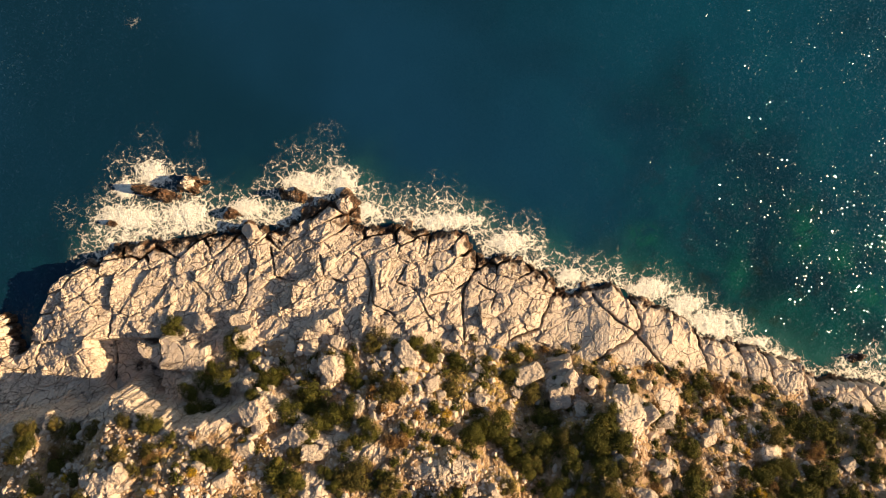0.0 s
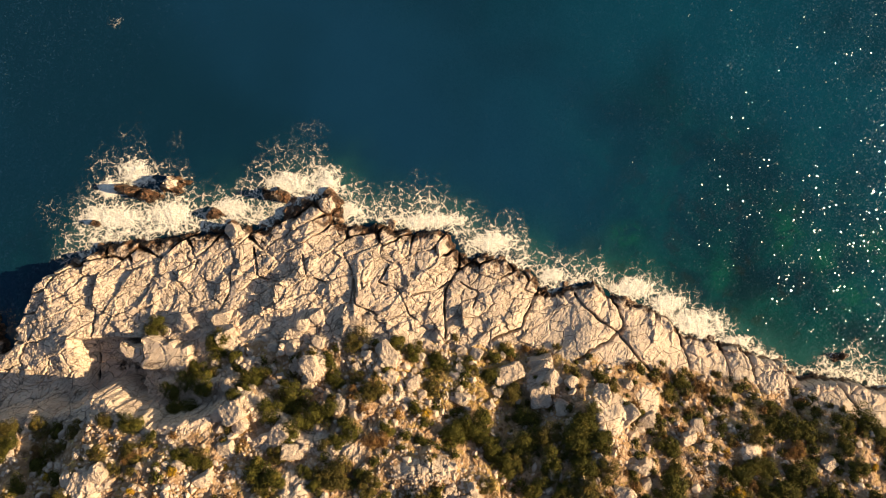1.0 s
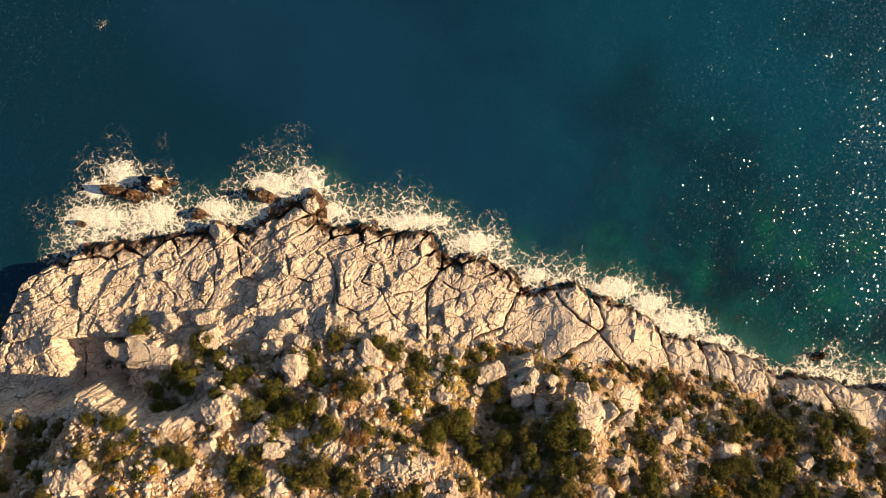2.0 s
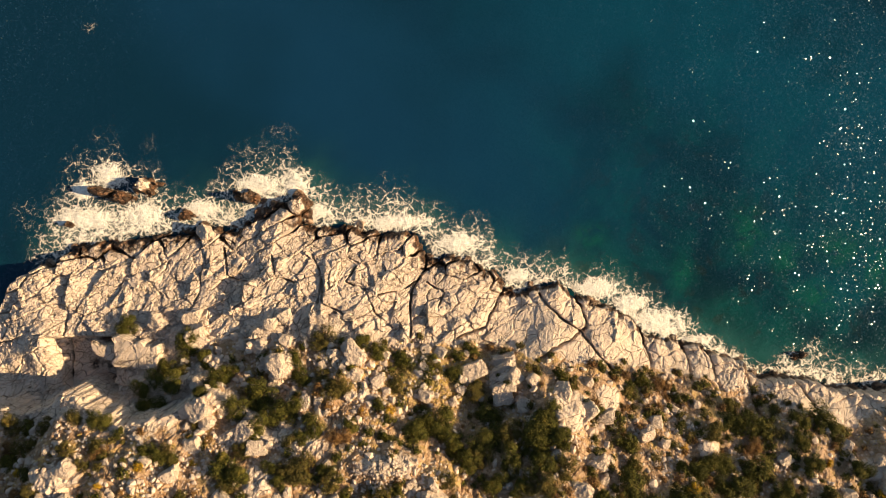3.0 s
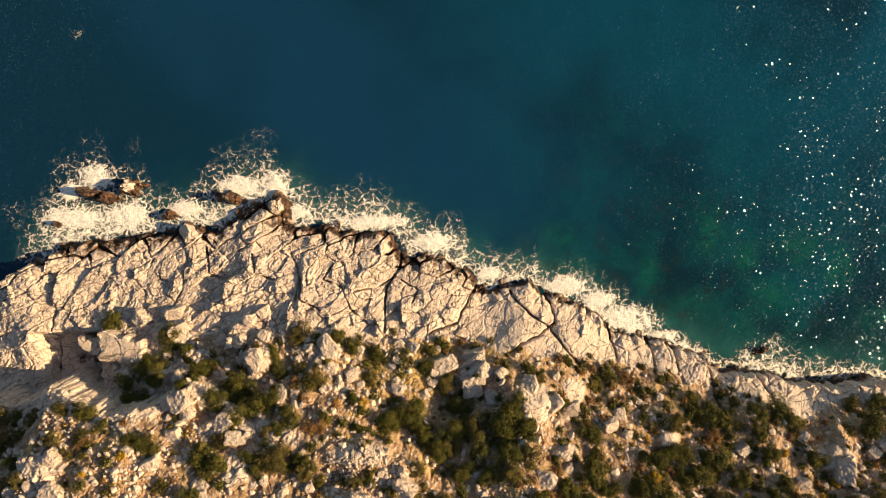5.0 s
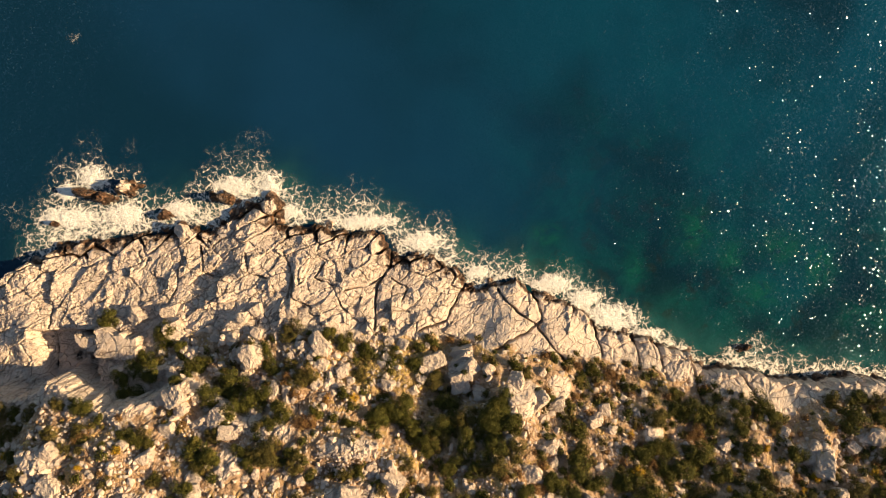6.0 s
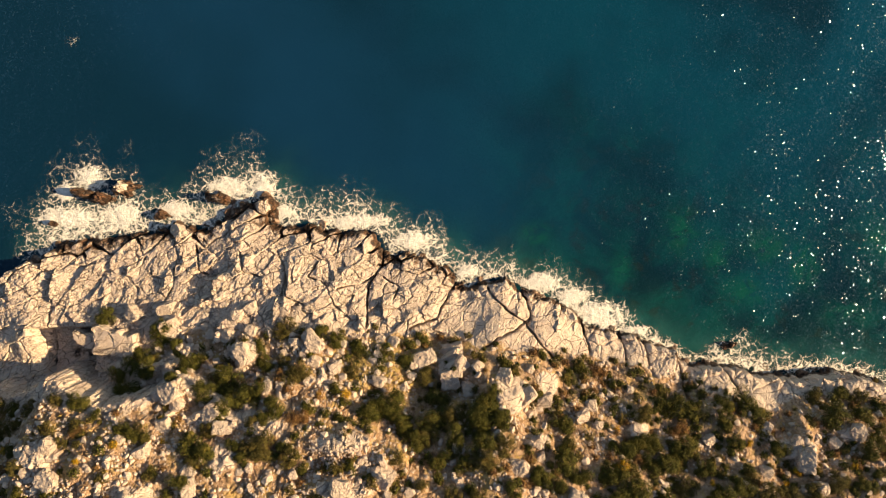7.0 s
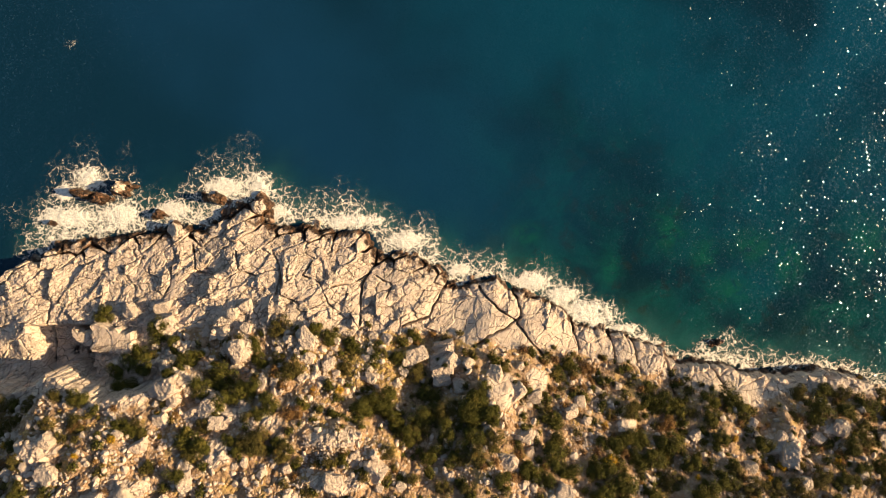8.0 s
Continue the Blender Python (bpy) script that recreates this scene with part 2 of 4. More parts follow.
ROCK, BOULDER, STONE = rock_material(), boulder_material(), stone_material()
WEED_ROCK = weed_rock_material()
WATER, FOAM, BARK = water_material(), foam_material(), bark_material()
LEAF_DARK = leaf_material("dark_green_leaves", (0.022, 0.026, 0.006), (0.110, 0.100, 0.018), (0.165, 0.130, 0.026))
LEAF_OLIVE = leaf_material("olive_leaves", (0.048, 0.044, 0.012), (0.135, 0.105, 0.027), (0.17, 0.11, 0.025))
LEAF_GOLD = leaf_material("yellow_blossom", (0.20, 0.13, 0.015), (0.62, 0.36, 0.02), (0.12, 0.10, 0.02))
STRAW = leaf_material("straw", (0.46, 0.33, 0.10), (0.60, 0.44, 0.15), (0.38, 0.31, 0.09))
LEAF_RUST = leaf_material("rusty_dry_leaves", (0.12, 0.060, 0.025), (0.22, 0.125, 0.045), (0.25, 0.14, 0.03))


# ---- numbers for the land ----
# the waterline, from west to east
COAST_W = [(-93.7, -9.4), (-62.2, -7.5), (-53.3, -6.6), (-49.5, -6.8), (-47.9, -7.5), (-47.0, -10.0), (-46.2, -11.4), (-45.0, -10.4), (-44.6, -8.5), (-43.7, -5.6), (-43.2, -3.6), (-41.6, -2.6), (-40.4, -1.7), (-38.2, -1.3), (-36.6, 0.1), (-35.3, 0.8), (-32.5, 1.0), (-28.7, 1.6), (-25.5, 2.0), (-23.0, 2.3), (-21.7, 3.1), (-20.0, 2.6), (-17.9, 2.3), (-16.5, 3.3), (-15.1, 4.2), (-13.5, 5.6), (-11.9, 6.1), (-10.4, 6.1), (-9.4, 4.8), (-10.0, 3.1), (-8.5, 2.6), (-5.9, 3.2), (-4.0, 2.6), (-0.9, 2.0), (1.0, 2.3), (3.2, 1.5), (4.0, -0.4)]
COAST_E = [(7.3, -0.8), (9.2, -1.3), (11.1, -2.3), (12.5, -3.6), (13.6, -4.9), (16.2, -4.1), (18.7, -3.7), (20.3, -4.7), (23.1, -5.9), (25.6, -6.7), (27.2, -8.0), (28.6, -9.4), (32.0, -10.4), (35.1, -10.8), (37.0, -11.7), (39.2, -12.6), (40.3, -14.1), (44.4, -14.1), (47.9, -14.6), (49.5, -15.4), (52.2, -15.6), (55.7, -15.4), (58.6, -15.1), (62.8, -15.4), (65.0, -16.8), (67.7, -18.2), (77.1, -21.6), (98.4, -25.9), (141.0, -27.3)]
COAST = [(-4000, -60), (-400, -30)] + COAST_W + COAST_E + [(400, -60), (4000, -90)]
# how far the white water reaches out
FOAM_EDGE = [(-45.7, 0.1), (-42.6, 2.6), (-40.0, 5.1), (-36.9, 8.9), (-34.0, 10.8), (-31.8, 11.2), (-30.3, 8.9), (-27.4, 9.5), (-25.6, 7.3), (-22.4, 6.4), (-19.2, 8.9), (-17.0, 10.9), (-14.1, 11.3), (-11.3, 10.9), (-9.1, 8.4), (-5.3, 6.4), (-1.5, 7.1), (0.4, 7.3), (4.2, 4.8), (7.3, 3.3), (10.5, 3.7), (12.1, 0.1), (14.3, -0.7), (17.4, -0.9), (19.6, -0.4), (20.7, -2.5), (25.0, -2.1), (28.2, -4.2), (30.7, -5.6), (33.9, -8.8), (37.0, -10.0), (40.2, -11.9), (42.2, -13.1), (45.1, -11.1), (48.6, -11.7), (52.2, -12.5), (55.7, -13.4), (62.8, -13.9), (67.1, -15.6), (77.1, -19.8)]
# masses of thick foam: centre and half sizes
FOAM_MASS = [(-35.0, 3.5, 3.8, 1.3), (-28.7, 3.9, 2.8, 1.4), (-32.3, 8.4, 1.8, 1.3), (-35.3, 6.7, 1.1, 1.1), (-15.1, 7.3, 3.2, 1.1), (-21.7, 4.6, 2.2, 0.9), (7.3, 0.7, 2.5, 1.1), (14.3, -3.0, 1.4, 0.9), (29.4, -8.7, 3.5, 1.8), (0.4, 3.1, 3.8, 0.9), (23.1, -4.5, 2.5, 1.1), (-11.0, 7.3, 1.3, 1.6), (26.9, -6.3, 1.9, 1.3), (-8.5, 4.2, 1.6, 0.9), (34.5, -10.4, 1.9, 0.6)]
# thin wisps that have drifted off: centre, half sizes and thickness
WISPS = [(-34.7, 25.3, 1.0, 0.9, 0.16), (-33.6, 12.8, 0.8, 1.6, 0.12), (-27.6, 12.0, 0.9, 2.0, 0.11), (-13.0, 13.2, 2.4, 1.6, 0.12), (-42.0, 4.0, 1.8, 2.2, 0.15), (47.8, -11.6, 1.6, 1.5, 0.34)]
# pale sand and weed patches on the sea bed: centre and half sizes
SAND = [(40.4, 2.0, 1.8, 2.6), (44.8, -1.2, 1.5, 2.0), (51.0, 0.0, 2.6, 2.0), (55.6, -2.2, 2.0, 2.8), (48.5, -5.6, 2.4, 1.6), (61.0, -8.4, 3.0, 1.6), (65.5, 0.8, 2.2, 2.6), (33.0, -3.0, 1.4, 1.8), (22.5, 1.5, 1.6, 1.2)]
# knolls along the ridge and hollows under it: place, half sizes, rise
KNOLLS = [(-37.8, -10.8, 1.8, 2.6, 0.9), (-17.4, -14.9, 2.4, 1.2, 1.0), (0.5, -20.8, 3.6, 1.2, 0.8), (6.0, -21.8, 2.4, 0.8, 1.0), (9.5, -16.5, 4.0, 1.6, -0.9), (16.0, -15.0, 1.6, 2.4, 1.1), (13.5, -12.5, 1.8, 1.2, 0.8), (-11.0, -13.5, 4.0, 1.5, -0.8), (-34.5, -7.6, 4.0, 3.0, 0.6), (-9.9, 4.6, 1.6, 1.6, 0.9), (57.0, -20.0, 4.0, 1.0, 0.7), (52.0, -21.5, 1.0, 3.0, 0.8)]
# low scarps that face west: foot, half breadth, height
SCARPS = [(-16.0, -4.8, 1.1, 1.02), (-17.2, -6.4, 0.6, 0.6), (-14.5, -9.6, 1.0, 0.6), (-7.3, -4.4, 2.1, 0.48), (-8.4, -7.4, 1.3, 0.75), (1.2, -8.6, 0.7, 0.88), (3.9, -7.4, 1.3, 0.75), (-26.6, -3.0, 0.7, 0.48), (-35.6, -4.8, 1.9, 0.82), (-12.5, -1.5, 0.6, 0.34), (24.5, -8.6, 1.2, 0.34), (26.8, -8.9, 1.1, 0.27), (19.8, -7.9, 0.9, 0.2), (-29.4, -6.3, 1.2, 0.34), (-21.9, -3.6, 0.9, 0.34), (-3.9, -2.4, 0.8, 0.27), (-20.2, -2.1, 0.7, 0.34), (-10.1, -4.7, 1.0, 0.34)]
# bare outcrops on the hillside: place, half sizes, rise
OUTCROPS = [(18.3, -15.7, 2.3, 1.4, 0.9), (12.0, -13.6, 1.9, 1.3, 0.9), (22.7, -15.6, 1.5, 1.7, 0.6), (51.0, -22.8, 2.4, 1.3, 0.6), (57.7, -21.4, 2.0, 0.8, 0.5), (21.7, -21.2, 1.3, 0.8, 0.5), (48.3, -18.2, 2.1, 1.0, 0.3), (-13.0, -18.4, 3.2, 0.6, 0.4), (0.3, -20.5, 3.2, 1.0, 0.7), (-11.0, -11.8, 1.4, 1.7, 0.9), (-3.6, -11.0, 1.2, 0.8, 0.5), (-11.9, -21.8, 1.4, 1.4, 0.5), (-30.6, -21.6, 1.9, 1.4, 0.5), (-20.7, -25.3, 2.4, 1.2, 0.4), (0.7, -24.8, 3.7, 0.9, 0.4), (32.9, -20.5, 1.3, 0.8, 0.4), (18.7, -16.9, 1.7, 1.4, 0.8)]
# crest of the upper ridge, and its height
RIDGE = [(-60.0, -20.0), (-46.6, -18.2), (-43.3, -17.5), (-39.4, -16.2), (-37.5, -17.2), (-34.8, -16.2), (-32.4, -14.4), (-29.2, -15.8), (-25.9, -17.0), (-21.5, -16.4), (-17.6, -14.3), (-15.0, -16.0), (-11.8, -17.9), (-5.6, -19.2), (-1.0, -19.4), (3.5, -20.0), (5.8, -21.2), (7.4, -23.4), (12.0, -25.4), (18.0, -27.5)]
RIDGE_TOP = [6.0, 6.0, 6.3, 6.8, 6.4, 6.8, 8.2, 9.0, 9.8, 9.4, 7.9, 8.3, 9.3, 9.8, 9.8, 9.4, 9.4, 10.4, 10.6, 11.0]
# floor of the gully below it
GULLY = [(-46.7, -13.4), (-41.2, -14.0), (-35.7, -13.2), (-30.8, -13.6), (-25.8, -14.8), (-20.8, -13.9)]
# open joints in the rock
JOINTS = [
    [(3.7, 1.3), (3.6, -2.4), (2.1, -4.8), (2.2, -9.3)], [(12.6, -4.3), (11.4, -6.4), (10.3, -8.4), (7.1, -9.7)],
    [(16.4, -5.0), (18.4, -7.4), (21.0, -9.2)], [(20.0, -4.7), (21.2, -6.5), (21.6, -8.6), (21.0, -9.5)],
    [(28.0, -9.3), (28.4, -11.1), (28.5, -12.8)], [(32.5, -10.4), (33.0, -12.4), (32.7, -14.0)],
    [(35.4, -11.0), (35.7, -13.8), (35.9, -15.2)], [(39.0, -12.8), (39.5, -15.4), (39.7, -17.8)],
    [(44.9, -14.9), (46.1, -17.2), (46.6, -18.6)], [(21.5, -8.6), (19.3, -10.0), (15.9, -11.6)],
    [(21.0, -9.5), (22.3, -11.2), (23.9, -12.9)],
]
CLEFTS = [
    [(-7.8, -3.0), (-7.3, -5.8), (-4.9, -6.9)], [(-2.9, -4.4), (-1.7, -6.7), (-0.5, -7.9)],
    [(-36.2, -3.5), (-35.4, -6.5), (-35.5, -10.0), (-35.6, -13.0), (-35.8, -15.0)], [(-27.6, -2.4), (-26.7, -3.6), (-25.2, -5.0)],
    [(-21.0, -1.8), (-20.8, -4.7), (-21.5, -5.8)], [(-13.2, -0.6), (-12.6, -3.0), (-10.5, -3.6)],
    [(-18.8, 0.1), (-18.1, -3.0), (-15.9, -3.6)], [(-8.9, -0.6), (-7.8, -3.0), (-7.9, -5.8)],
    [(-3.9, -1.8), (-4.8, -3.6), (-2.9, -4.4)], [(3.8, -3.6), (5.9, -4.8), (5.2, -6.3)], [(2.8, -3.6), (1.0, -4.5), (-1.4, -4.8)],
]
# rocks awash off the shore: place, half sizes, turn, height
ISLETS = [(-33.1, 6.5, 1.8, 0.65, -8, 1.1), (-28.0, 7.2, 1.5, 0.95, 15, 1.6), (-31.0, 5.9, 1.5, 0.65, 0, 1.0), (-16.4, 5.9, 1.7, 0.75, -15, 1.2), (-36.6, 2.9, 0.9, 0.6, 30, 0.7), (-23.6, 3.9, 1.0, 0.6, 10, 0.7), (46.2, -12.0, 1.0, 0.6, 0, 0.4)]


# ---- arithmetic for the land ----
def hashed(ix, iy, k):
    """A number from 0 to 1 for each lattice place."""
    h = (ix.astype(np.int64) * 374761393 + iy.astype(np.int64) * 668265263 + k * 2147483647) & 0xFFFFFFFF
    h = ((h ^ (h >> 13)) * 1274126177) & 0xFFFFFFFF
    h = ((h ^ (h >> 16)) * 2246822519) & 0xFFFFFFFF
    return ((h ^ (h >> 15)) & 0xFFFFFF) / float(0x1000000)


WAY_X, WAY_Y = np.cos(np.arange(512) * np.pi / 256), np.sin(np.arange(512) * np.pi / 256)


def lattice(x, y, k):
    """Smooth noise, -1 to 1, one wave a unit."""
    ix, iy = np.floor(x), np.floor(y)
    fx, fy = x - ix, y - iy
    out = 0
    ux, uy = fx * fx * fx * (fx * (fx * 6 - 15) + 10), fy * fy * fy * (fy * (fy * 6 - 15) + 10)
    for dx in (0, 1):
        for dy in (0, 1):
            a = (hashed(ix + dx, iy + dy, k) * 512).astype(np.int16)
            g = WAY_X[a] * (fx - dx) + WAY_Y[a] * (fy - dy)
            out = out + g * (ux if dx else 1 - ux) * (uy if dy else 1 - uy)
    return out * 1.5


def fractal(x, y, k, octaves=4, gain=0.5):
    total, amp, norm = 0, 1.0, 0.0
    for o in range(octaves):
        total = total + amp * lattice(x * 2 ** o + 17.3 * o, y * 2 ** o - 9.1 * o, k + o)
        norm += amp
        amp *= gain
    return total / norm


def blocks(x, y, k):
    """Cells: gap to the next cell, a number of the cell, and the offset from the cell's middle."""
    ix, iy = np.floor(x), np.floor(y)
    best = np.full(x.shape, 9.0)
    second, cell, ox, oy = best.copy(), np.zeros(x.shape), np.zeros(x.shape), np.zeros(x.shape)
    for dx in (-1, 0, 1):
        for dy in (-1, 0, 1):
            cx, cy = ix + dx, iy + dy
            px, py = cx + 0.1 + 0.8 * hashed(cx, cy, k), cy + 0.1 + 0.8 * hashed(cx, cy, k + 1)
            d = np.hypot(x - px, y - py)
            near = d < best
            second = np.where(near, best, np.minimum(second, d))
            cell, ox, oy = np.where(near, hashed(cx, cy, k + 2), cell), np.where(near, x - px, ox), np.where(near, y - py, oy)
            best = np.where(near, d, best)
    return second - best, cell, ox, oy


def step(v, lo, hi):
    t = np.clip((v - lo) / (hi - lo), 0, 1)
    return t * t * (3 - 2 * t)


def to_line(x, y, pts):
    """Distance to a polyline."""
    best = np.full(x.shape, 1e9)
    for (ax, ay), (bx, by) in zip(pts, pts[1:]):
        dx, dy = bx - ax, by - ay
        t = np.clip(((x - ax) * dx + (y - ay) * dy) / (dx * dx + dy * dy), 0, 1)
        best = np.minimum(best, np.hypot(x - ax - t * dx, y - ay - t * dy))
    return best


def inland(x, y):
    """Distance from the waterline, positive on land."""
    d = to_line(x, y, COAST)
    ring = COAST + [(4000, -9000), (-4000, -9000)]
    inside = np.zeros(x.shape, bool)
    for (ax, ay), (bx, by) in zip(ring, ring[1:] + ring[:1]):
        if ay != by:
            inside ^= ((ay > y) != (by > y)) & (x < (bx - ax) * (y - ay) / (by - ay) + ax)
    return np.where(inside, d, -d)


def turned(x, y, degrees):
    c, s = math.cos(radians(degrees)), math.sin(radians(degrees))
    return c * x + s * y, -s * x + c * y


def land(x, y, fine=True):
    """Height of the ground, and how much soil and plants cover it."""
    wx, wy = fractal(x / 3.1, y / 3.1, 11, 3) * 0.55, fractal(x / 3.1, y / 3.1, 23, 3) * 0.55
    jx, jy = fractal(x / 1.2, y / 1.2, 13, 4) * 0.75, fractal(x / 1.2, y / 1.2, 17, 4) * 0.75
    # the waterline is ragged, the slope above it even
    d, even = inland(x + wx * 0.8 + jx, y + wy * 0.8 + jy), inland(x, y)
    d = d + (even - d) * step(even, 0.5, 3.0)
    sea = np.minimum(d, 0)
    up = np.maximum(d, 0)
    # a steep foot at the water, higher towards the east, then a slope of about one in two
    foot, rate = np.interp(x, [20, 34, 42, 60], [0.75, 1.0, 2.1, 2.3]), np.interp(x, [-10, 5, 15, 30, 60], [0.42, 0.42, 0.52, 0.54, 0.50])
    z = foot * step(up, 0, 0.7) + rate * up
    # the west end is a low bench
    west = step(-x, 4, 17)
    bench = (0.9 + 1.4 * step(-x, 34, 40)) * step(up, 0, 0.9) + np.interp(x, [-38, -27, -18, -8], [0.205, 0.25, 0.31, 0.36]) * up
    z = z * (1 - west) + bench * west
    # a sunken floor of smooth rock on it, under a bank of rubble on its east side
    crest, tops = np.array(RIDGE), np.array(RIDGE_TOP)
    over = np.interp(x + 0.6 * wx, crest[:, 0], crest[:, 1]) - (y + 1.1 * wy + 0.75 * jy)
    floor = step(x + 0.6 * wx + 0.3 * (y + 9.4), -37.5, -37.0) * (1 - step(x + 1.2 * wx + 0.6 * jx, -29.8, -29.2)) * (1 - step(y + 0.5 * wy, -9.8, -9.3)) * (1 - step(over, -1.0, -0.2))
    z = z + 1.6 * step(x + 2 * wx + jx, -28.0, -26.4) * (1 - step(x, -20, -15)) * step(-y + wy, 12.4, 13.6) * (1 - step(over, -3, 0))
    z = z * (1 - floor) + (1.6 + 0.10 * (-9.4 - y)) * floor
    # a great flat-topped block stands on the edge of the floor, with a smaller one beside it
    slab = 0 * x
    for cx, cy, rx, ry, top in ((-26.8, -11.2, 2.6, 1.7, 5.4), (-30.5, -10.7, 1.0, 0.8, 4.6)):
        q = np.maximum(np.abs(x + wx + 0.8 * jx - cx) / rx, np.abs(y + wy + 0.8 * jy - cy + 0.2 * (x - cx)) / ry)
        z = np.where(q < 1.3, np.maximum(z, top + 0.08 * (x - cx) - 4.0 * step(q, 0.92, 1.12)), z)
        slab = np.maximum(slab, 1 - step(q, 0.9, 1.0))
    # the ridge stands over the bench in a steep step, and the hill goes on rising behind it
    upper = np.interp(x, crest[:, 0], tops) + 0.48 * np.clip(over, -0.6, 9)
    z = z + np.maximum(upper - z, 0) * step(over, -0.95, 0.0) * (1 - step(x, 12, 19))
    z = np.where(z > 12, 12 + (z - 12) * 0.6, z)
    z = np.minimum(z, 40) - 0.45 * np.minimum(-sea, 20) - 0.5 * step(-sea, 0, 1.0)
    near = np.exp(-np.maximum(to_line(x, y, [(-60, -12), (80, -18)]) - 22, 0) / 20)
    # gully and ridge at the west end
    g, r = to_line(x + wx, y + wy, GULLY), to_line(x + wx, y + wy, RIDGE)
    west = step(-x, 2, 9)
    z = z - 0.7 * np.exp(-(g / 2.2) ** 2) * step(d, 0, 3)
    z = z + 0.35 * np.exp(-(r / 0.7) ** 2) * west
    # soil begins above the bare slab
    line = np.interp(x, [-60, -47, -34, -26, -18, -8, 2, 12, 24, 32, 44, 52, 62, 80], [-19, -17.5, -16.5, -13, -9.2, -9.6, -10, -10.2, -12.5, -13.4, -17.4, -17.8, -17.4, -21])
    soil = step(line - y + 1.2 * fractal(x / 2.3, y / 2.3, 61, 3), -0.9, 1.3) * (1 - 0.75 * np.exp(-(r / 1.0) ** 2) * west)
    soil = soil * (1 - 0.85 * np.exp(-(g / 2.4) ** 2))
    soil = soil * (1 - 0.95 * floor)
    soil = soil * (1 - 0.25 * west * step(-y, 15.5, 18))      # stonier above the ridge
    if not fine:
        return z, soil
    vx0 = fractal(x / 1.1, y / 1.1, 93, 3) * 0.8
    for cx, cy, rx, ry, rise in KNOLLS:
        z = z + rise * np.exp(-((x - cx) / rx) ** 2 - ((y - cy) / ry) ** 2)
    for cx, cy, half, rise in SCARPS:
        along = x - cx + 0.5 * vx0
        ramp = step(along, -0.12, 0.15) * np.clip(1 - along / (rise * 2.6), 0, 1)
        z = z + rise * ramp * (1 - step(np.abs(y - cy + vx0), 0.75 * half, 1.35 * half))
    for cx, cy, rx, ry, rise in OUTCROPS:
        q = np.exp(-(((x + wx - cx) / rx) ** 2 + ((y + wy - cy) / ry) ** 2) ** 2)
        z, soil = z + rise * q, soil * (1 - 0.9 * q)
    bare = step(d, -1.5, 0.8) * near * (1 - 0.45 * floor) * (1 - 0.65 * slab)
    smooth = step(x, 9, 14)                       # the eastern slabs are rounder and less broken
    fresh = step(fractal(x / 7.0, y / 7.0, 83, 3), -0.25, 0.25)
    vx, vy = fractal(x / 1.3, y / 1.3, 87, 3) * 0.5, fractal(x / 1.3, y / 1.3, 89, 3) * 0.5
    amount = (1 - 0.72 * smooth) * (1 - 0.35 * soil)
    # large blocks along the bedding: each leans down to the east and breaks off to the west
    bx, by = turned(x + wx * 1.1 + vx * 0.25, y + wy * 1.1 + vy * 0.25, 33)
    gap, cell, ox, oy = blocks(bx / 3.6, by / 1.9, 101)
    other = hashed((cell * 9999).astype(np.int64), 0 * x.astype(np.int64), 7) - 0.5
    lift = (cell - 0.5) * 0.5 - ox * (0.22 + 0.55 * other) + oy * (cell - 0.5) * 0.4
    washed = 1 - step(d, 1.0, 3.6)                # the sea has opened the joints close to it
    crack = np.exp(-(gap / (0.045 + 0.03 * washed)) ** 2) * np.maximum(step(fractal(x / 2.6, y / 2.6, 91, 2), -0.35, 0.3), washed)
    z = z + bare * amount * (0.66 * lift * (0.55 + 0.45 * fresh) - (0.26 + 0.5 * washed) * crack)
    # smaller pieces within them
    bx, by = turned(x + wx + 0.35 * vx, y + wy + 0.35 * vy, -50)
    gap, cell, ox, oy = blocks(bx / 1.5, by / 0.85, 202)
    lift = (cell - 0.5) * 0.55 - ox * 0.10
    crack = np.exp(-(gap / 0.06) ** 2) * step(fractal(x / 1.9, y / 1.9, 71, 2), -0.1, 0.4)
    some = step(fractal(x / 3.4, y / 3.4, 75, 3), -0.12, 0.28)
    z = z + bare * amount * (lift * (0.06 + 0.55 * some) - 0.22 * crack)
    # bedding lines and weathering
    bx, by = turned(x + wx + 0.6 * vx, y + wy + 0.6 * vy, 30)
    beds = np.abs(fractal(bx / 2.6, by / 0.55, 97, 4, 0.55))
    z = z + bare * (0.07 - 0.01 * smooth) * (beds - 0.3) * (1 - 0.6 * soil)
    # crisp small breaks
    for wide, high, k in ((1.0, 0.08, 601), (0.48, 0.05, 611)):
        cx, cy = turned(x + 0.6 * vx + 0.4 * wx, y + 0.6 * vy + 0.4 * wy, 20 + k)
        gap, cell, ox, oy = blocks(cx / wide, cy / (0.7 * wide), k)
        z = z + bare * (1 - 0.55 * smooth) * (1 - 0.3 * soil) * (high * (cell - 0.5) - 0.3 * high * ox - 0.6 * high * np.exp(-(gap / 0.12) ** 2))
    # tilted beds that break off in low scarps towards the north-west
    bx, by = turned(x + 0.8 * wx + 0.5 * vx, y + 0.8 * wy + 0.5 * vy, 31)
